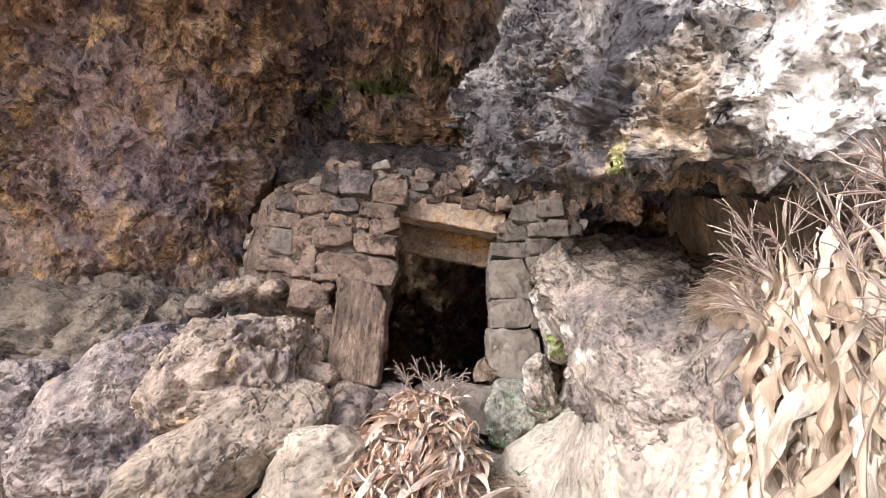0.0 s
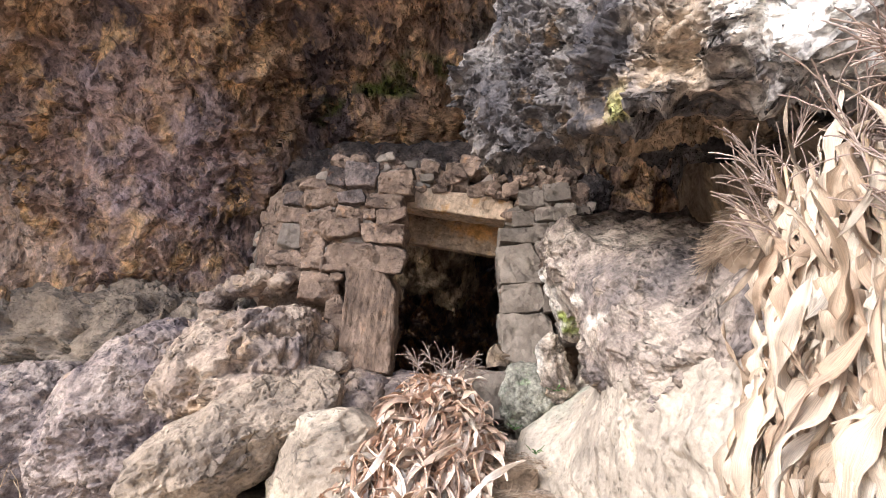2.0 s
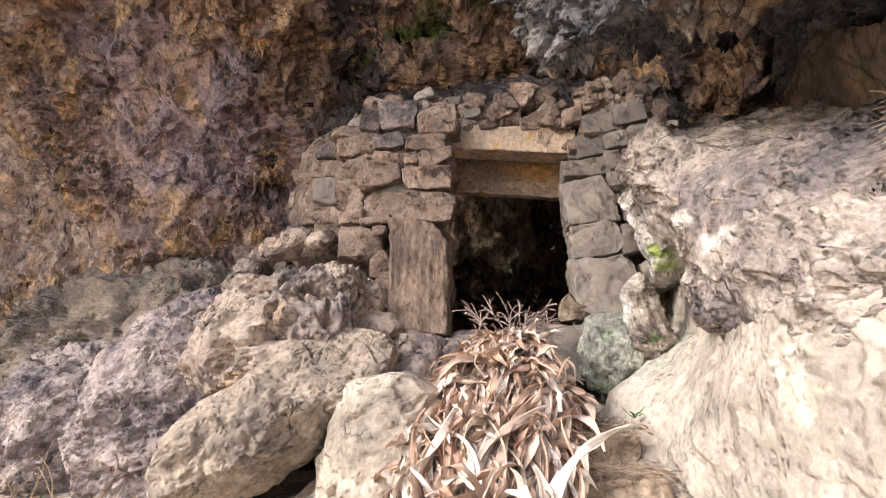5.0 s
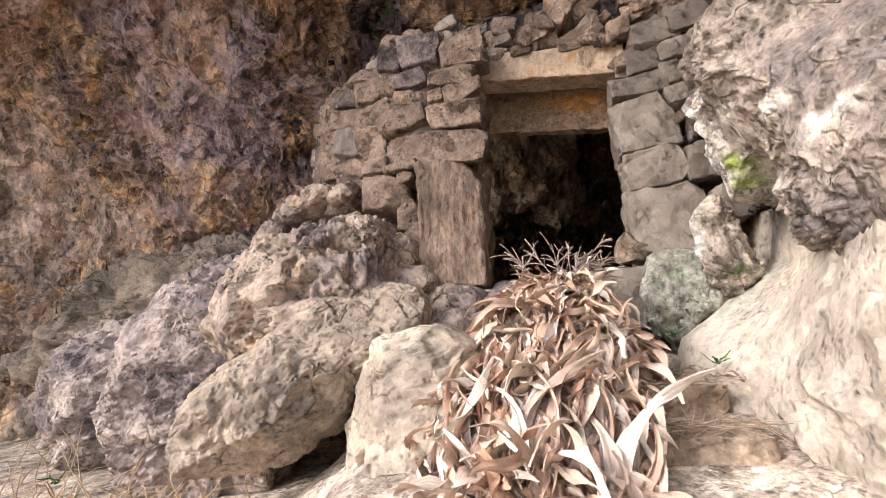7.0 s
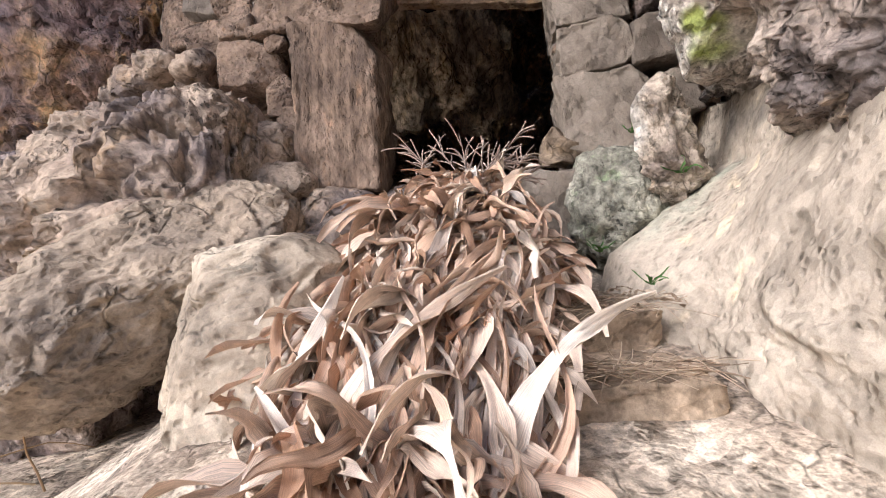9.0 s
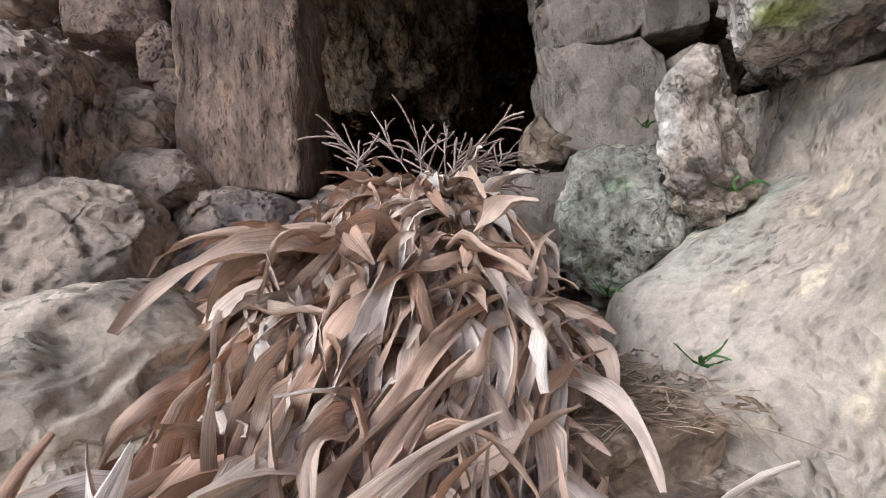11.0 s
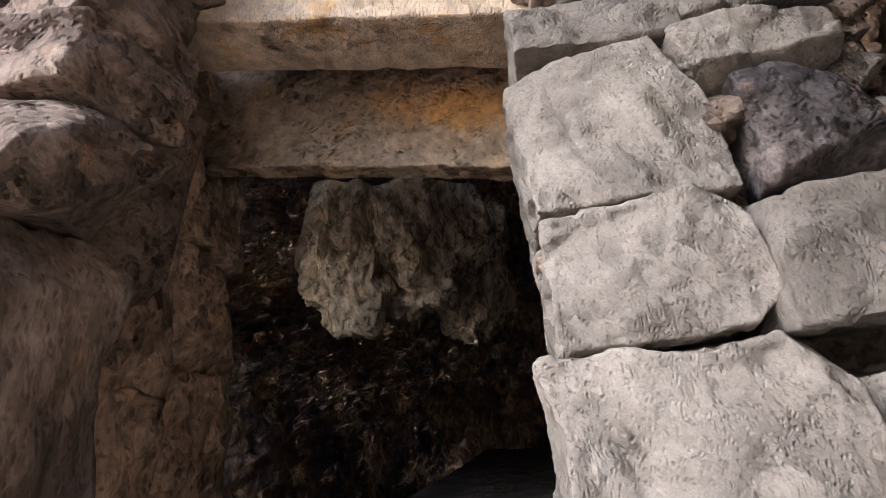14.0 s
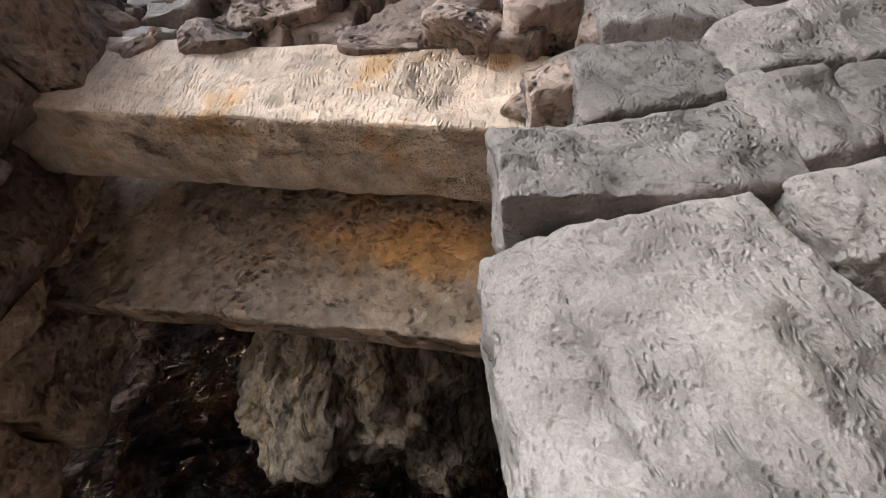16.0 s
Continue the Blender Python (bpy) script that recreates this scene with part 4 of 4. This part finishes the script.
def leafage(parent, bank, spots, single, material, name="leaf"):
    """Leaves at the spots: the first as parts of their own, the rest joined into one part."""
    rest = []
    for k, m in enumerate(spots):
        me, p = bank[k % len(bank)]
        if k < single:
            ob = thing(name, me, material, parent=parent)
            ob.matrix_local = m
        else:
            a = np.array(m)
            rest.append(p @ a[:3, :3].T + a[:3, 3])
    if rest:
        n = len(rest[0])
        faces = np.concatenate([strip_faces(14, ACROSS, i * n) for i in range(len(rest))])
        me = mesh_from("leaves", np.concatenate(rest), faces)
        add_uv(me, 14, ACROSS, len(rest))
        thing("leaves", me, material, kind="stuff", parent=parent)


def tube(points, radii, sides=6):
    """Rings round a line of points; returns points and faces."""
    pts = np.asarray(points, float)
    d = np.gradient(pts, axis=0)
    d /= np.linalg.norm(d, axis=1)[:, None] + 1e-9
    a = np.cross(d, [0.31, 0.52, 0.79])
    a /= np.linalg.norm(a, axis=1)[:, None]
    b = np.cross(d, a)
    ang = np.linspace(0, 2 * math.pi, sides, endpoint=False)
    r = np.broadcast_to(np.asarray(radii, float), (len(pts),))
    v = pts[:, None] + r[:, None, None] * (a[:, None] * np.cos(ang)[None, :, None] + b[:, None] * np.sin(ang)[None, :, None])
    n = len(pts)
    i = np.arange(n * sides).reshape(n, sides)
    j = np.roll(i, -1, axis=1)
    return v.reshape(-1, 3), np.stack([i[:-1], i[1:], j[1:], j[:-1]], axis=-1).reshape(-1, 4)


def tubes(lines, sides=5):
    vs, fs, n = [], [], 0
    for pts, r in lines:
        v, f = tube(pts, r, sides)
        vs.append(v)
        fs.append(f + n)
        n += len(v)
    return mesh_from("tubes", np.concatenate(vs), np.concatenate(fs))


def bent(rng, a, direction, length, sag, n=7, wild=0.1):
    d = np.array(direction, float)
    d /= np.linalg.norm(d)
    pts = [np.array(a, float)]
    for k in range(n):
        d = d + np.array([0, 0, -sag / n]) + rng.normal(size=3) * wild
        d /= np.linalg.norm(d)
        pts.append(pts[-1] + d * length / n)
    return np.array(pts)


def tassel(parent, rng, at, direction, size=0.28, thick=0.0032, branches=9):
    """A maize tassel: a stem with a spray of thin knobbly branches."""
    stem = bent(rng, at, direction, size * 1.1, 0.2, 8, 0.06)
    lines = [(stem, np.linspace(0.004, 0.002, len(stem)))]
    for k in range(branches):
        i = rng.randint(2, 7)
        d = (stem[i] - stem[i - 1]) / np.linalg.norm(stem[i] - stem[i - 1]) + rng.normal(size=3) * 0.32
        br = bent(rng, stem[i], d, size * rng.uniform(0.35, 0.75), rng.uniform(0.1, 0.9), 12, 0.07)
        lines.append((br, thick * (1 + 0.7 * (np.arange(len(br)) % 2))))
    thing("tassel", tubes(lines), TASSEL, "grey-brown dry tassel", parent=parent)


# the sheaf that leans against the sill
sheaf = thing("maize_sheaf", None, None, "sheaf of dry tan maize leaves leaning on the sill", "maize sheaf")
ALONG = [0.0, 0.12, 0.3, 0.5, 0.75, 1.0]
spine = smooth_table(ALONG, [(-0.10, 5.32, 1.72), (-0.13, 5.08, 1.66), (-0.23, 4.65, 1.40), (-0.31, 4.2, 1.06), (-0.29, 3.65, 0.70), (-0.22, 3.05, 0.30)])
half_width = smooth_table(ALONG, [0.16, 0.38, 0.56, 0.55, 0.43, 0.36])


def sheaf_point(v, a, sink=0.0):
    c, w = spine(np.asarray(v, float)), half_width(np.asarray(v, float))
    drop = (1 - np.sqrt(np.clip(1 - np.asarray(a) ** 2, 0, 1))) * (w * 1.15 + 0.12) + sink
    return np.stack([c[..., 0] + w * a, c[..., 1] + 0.25 * np.abs(a) * w, c[..., 2] - drop], axis=-1)


v, f = sheet(lambda u, w: sheaf_point(u, np.sin(w * 1.57), 0.09), np.linspace(0, 1, 70), np.linspace(-1, 1, 50), 0.2, 0.03, 0.02, 0.02, 0.008)
thing("core", mesh_from("core", v, f), STRAW, "packed stalks and leaves", parent=sheaf)
bank = leaf_bank(5, 40, (0.34, 0.72), (0.04, 0.12), (0.7, 2.8), 1.0)
long_bank = leaf_bank(6, 30, (0.5, 0.9), (0.05, 0.12), (0.4, 1.6), 0.75)
rng = np.random.RandomState(11)
spots, rising_spots = [], []
for k in range(4000):
    a = np.sin(rng.uniform(-1.5, 1.5))
    rising = rng.uniform() < 0.32
    a = a * 0.8 if rising else a
    v = rng.uniform(0.36, 0.85) if rising else rng.uniform(0.07, 0.97)
    p = sheaf_point(np.array(v), np.array(a), rng.uniform(-0.01, 0.06))
    q = sheaf_point(np.array(v - 0.1 if rising else v + 0.05), np.array(a * (0.9 if rising else 1.0)))
    d = q - p
    d /= np.linalg.norm(d) + 1e-9
    if rising:
        d = d + np.array([0.12 + rng.normal() * 0.18, 0, -0.04 + rng.normal() * 0.05])
    else:
        d = d + np.array([a * rng.uniform(0.0, 0.45), 0, 0]) + rng.normal(size=3) * (np.array([0.22, 0.12, 0.10]) if rng.uniform() < 0.72 else np.array([0.5, 0.25, 0.2]))
    m = facing(p, d, (a * 0.9 + rng.normal() * 0.4, -0.5 + rng.normal() * 0.35, 1.0), rng.uniform(0.65, 1.05) * (min(1.0, 0.35 + v) if rising else min(1.0, 0.5 + 2.5 * v)))
    (rising_spots if rising else spots).append(m)
leafage(sheaf, long_bank, rising_spots, 150, LEAF)
leafage(sheaf, bank, spots, 150, LEAF)
for k in range(12):
    v = 0.55 + 0.035 * k
    p = sheaf_point(np.array(v), np.array(rng.uniform(-0.5, 0.6)), -0.01)
    line = bent(rng, p, (rng.normal() * 0.2, -0.85, -0.5), rng.uniform(0.4, 0.8), 0.1, 6, 0.03)
    thing("stalk", tubes([(line, rng.uniform(0.008, 0.014))], 8), STALK, "dry woody stalk", parent=sheaf)
for k in range(13):
    p = sheaf_point(np.array(rng.uniform(0.0, 0.12)), np.array(rng.uniform(-0.95, 0.95)), 0.02) + rng.normal(size=3) * 0.04
    tassel(sheaf, rng, p, (rng.uniform(-0.3, 1.0), rng.uniform(-0.1, 0.4), rng.uniform(0.25, 0.8)), rng.uniform(0.2, 0.34))

# the stalks stacked against the rock ledge
stack = thing("maize_stack", None, None, "tall stack of pale dry maize stalks leaning on the rock ledge", "maize stack")
bank2 = leaf_bank(8, 36, (0.3, 0.7), (0.045, 0.12), (-0.4, 1.3), 0.7)
spots = []
for k in range(2000):
    y = rng.uniform(1.15, 2.1)
    z = rng.uniform(0.7, 2.3)
    y -= 0.16 * max(0.0, z - 1.2) * rng.uniform(0.5, 1.3)
    x = 1.08 + 0.26 * (z - 1.0) + rng.uniform(-0.08, 0.06)
    up = rng.uniform() < 0.03
    d = np.array([0.05 + rng.normal() * 0.14, rng.normal() * 0.17, (0.9 if up else -1.0) + rng.normal() * 0.25])
    spots.append(facing((x, y, z), d, (-1.0, -0.5 + rng.normal() * 0.3, 0.3), rng.uniform(0.5, 0.9)))
leafage(stack, bank2, spots, 200, PALE_LEAF)
for k in range(22):
    y = rng.uniform(1.1, 1.95)
    x = 1.12
    line = bent(rng, (x, y - 0.15, 0.75), (0.2, 0.06 + rng.normal() * 0.08, 1.0), rng.uniform(1.4, 1.75), -0.05, 9, 0.02)
    thing("stalk", tubes([(line, np.linspace(0.014, 0.007, len(line)))], 8), STALK, "pale jointed stalk", parent=stack)
    for n in range(3):
        tassel(stack, rng, line[-1 - n], line[-1] - line[-2] + rng.normal(size=3) * np.array([0.08, 0.08, 0.02]), rng.uniform(0.2, 0.34), 0.002, 13)


def straws(rng, count, place, length, r=0.0016, wild=0.08, sag=0.3):
    lines = []
    for k in range(count):
        p, d = place(rng)
        lines.append((bent(rng, p, d, rng.uniform(*length), sag, 4, wild), r * rng.uniform(0.7, 1.5)))
    return tubes(lines, 3)


def heap_place(rng):
    r, a = math.sqrt(rng.uniform()) * 0.36, rng.uniform(0, 6.28)
    x, y = 1.82 + 0.75 * r * math.cos(a), 2.75 + 1.1 * r * math.sin(a)
    z = 2.22 + 0.38 * (1 - (r / 0.38) ** 2) + rng.uniform(-0.02, 0.02)
    return (x, y, z), (rng.normal() * 0.5 - 0.2, rng.normal(), -0.1 + rng.normal() * 0.15)


heap = thing("straw_heap", straws(rng, 4500, heap_place, (0.08, 0.18)), STRAW, "heap of fine brown straw on the rock ledge", "straw", kind="stuff")

v, f = blob((0.25, 0.36, 0.28), 61, 5, 0.95, 0.2, 0.02, 0.02, 0.01, 0.012, (0, 0, 0), (1.82, 2.75, 2.26))
thing("core", mesh_from("core", v, f), STRAW, "matted straw", parent=heap)


def step_place(rng):
    k = rng.randint(0, 2)
    return (rng.uniform(0.2, 0.74), 4.46 - 0.40 * k + rng.uniform(-0.03, 0.12 + (0.5 if k == 0 else 0)), 0.905 - 0.155 * k + rng.uniform(0, 0.015)), (rng.normal(), rng.normal() * 0.5, rng.normal() * 0.06)


litter_bank = leaf_bank(31, 8, (0.12, 0.3), (0.02, 0.05), (0.1, 0.8))
litter = thing("leaf_litter", None, None, "fallen dry maize leaves on the top step", "leaf litter")
leafage(litter, litter_bank, [facing((rng.uniform(0.25, 0.85), rng.uniform(4.45, 5.1), 0.91 + rng.uniform(0, 0.03)), (rng.normal(), rng.normal(), 0.0), (0, 0, 1), rng.uniform(0.3, 0.55)) for k in range(90)], 60, STRAW)
thing("scattered_straw", straws(rng, 420, step_place, (0.06, 0.2), sag=0.1), STRAW, "straw scattered over the steps", "straw", kind="stuff")

# ---- small plants ----
green_bank = leaf_bank(21, 5, (0.16, 0.26), (0.02, 0.035), (0.5, 1.0))


def sprig(at, count, size, up=0.6):
    plant = thing("small_plant", None, None, "small green plant growing from the rock", "plant")
    plant.location = at
    bpy.context.view_layer.update()
    for k in range(count):
        a = 2.4 * k + rng.uniform(-0.5, 0.5)
        ob = thing("leaf", green_bank[k % 5][0], None, parent=plant)
        ob.data = green_bank[k % 5][0]
        if not ob.data.materials:
            ob.data.materials.append(GREEN)
        ob.matrix_local = facing((0, 0, 0), (math.cos(a), math.sin(a) * 0.7 - 0.4, up), (0, 0, 1), size)
    return plant


sprig((1.02, 4.98, 1.52), 4, 0.75, 0.3)
sprig((0.62, 5.2, 1.14), 9, 0.55)
sprig((0.94, 5.55, 1.88), 8, 0.45)
sprig((-2.0, 4.98, 1.72), 7, 0.5)
sprig((0.75, 4.72, 0.98), 5, 0.6)
sprig((-3.3, 3.9, 0.55), 5, 0.6)
sprig((-2.9, 3.7, 0.5), 4, 0.5)
twigs = thing("dry_twigs", tubes([(bent(rng, (rng.uniform(-4.2, -2.2), rng.uniform(3.6, 4.5), 0.2), (rng.normal() * 0.7, rng.normal() * 0.5, 0.9), rng.uniform(0.3, 0.8), rng.uniform(0, 0.8), 7, 0.22), np.linspace(0.006, 0.002, 8)) for k in range(70)], 5), STALK, "tangle of thin dry twigs on the ground", "twigs", kind="stuff")
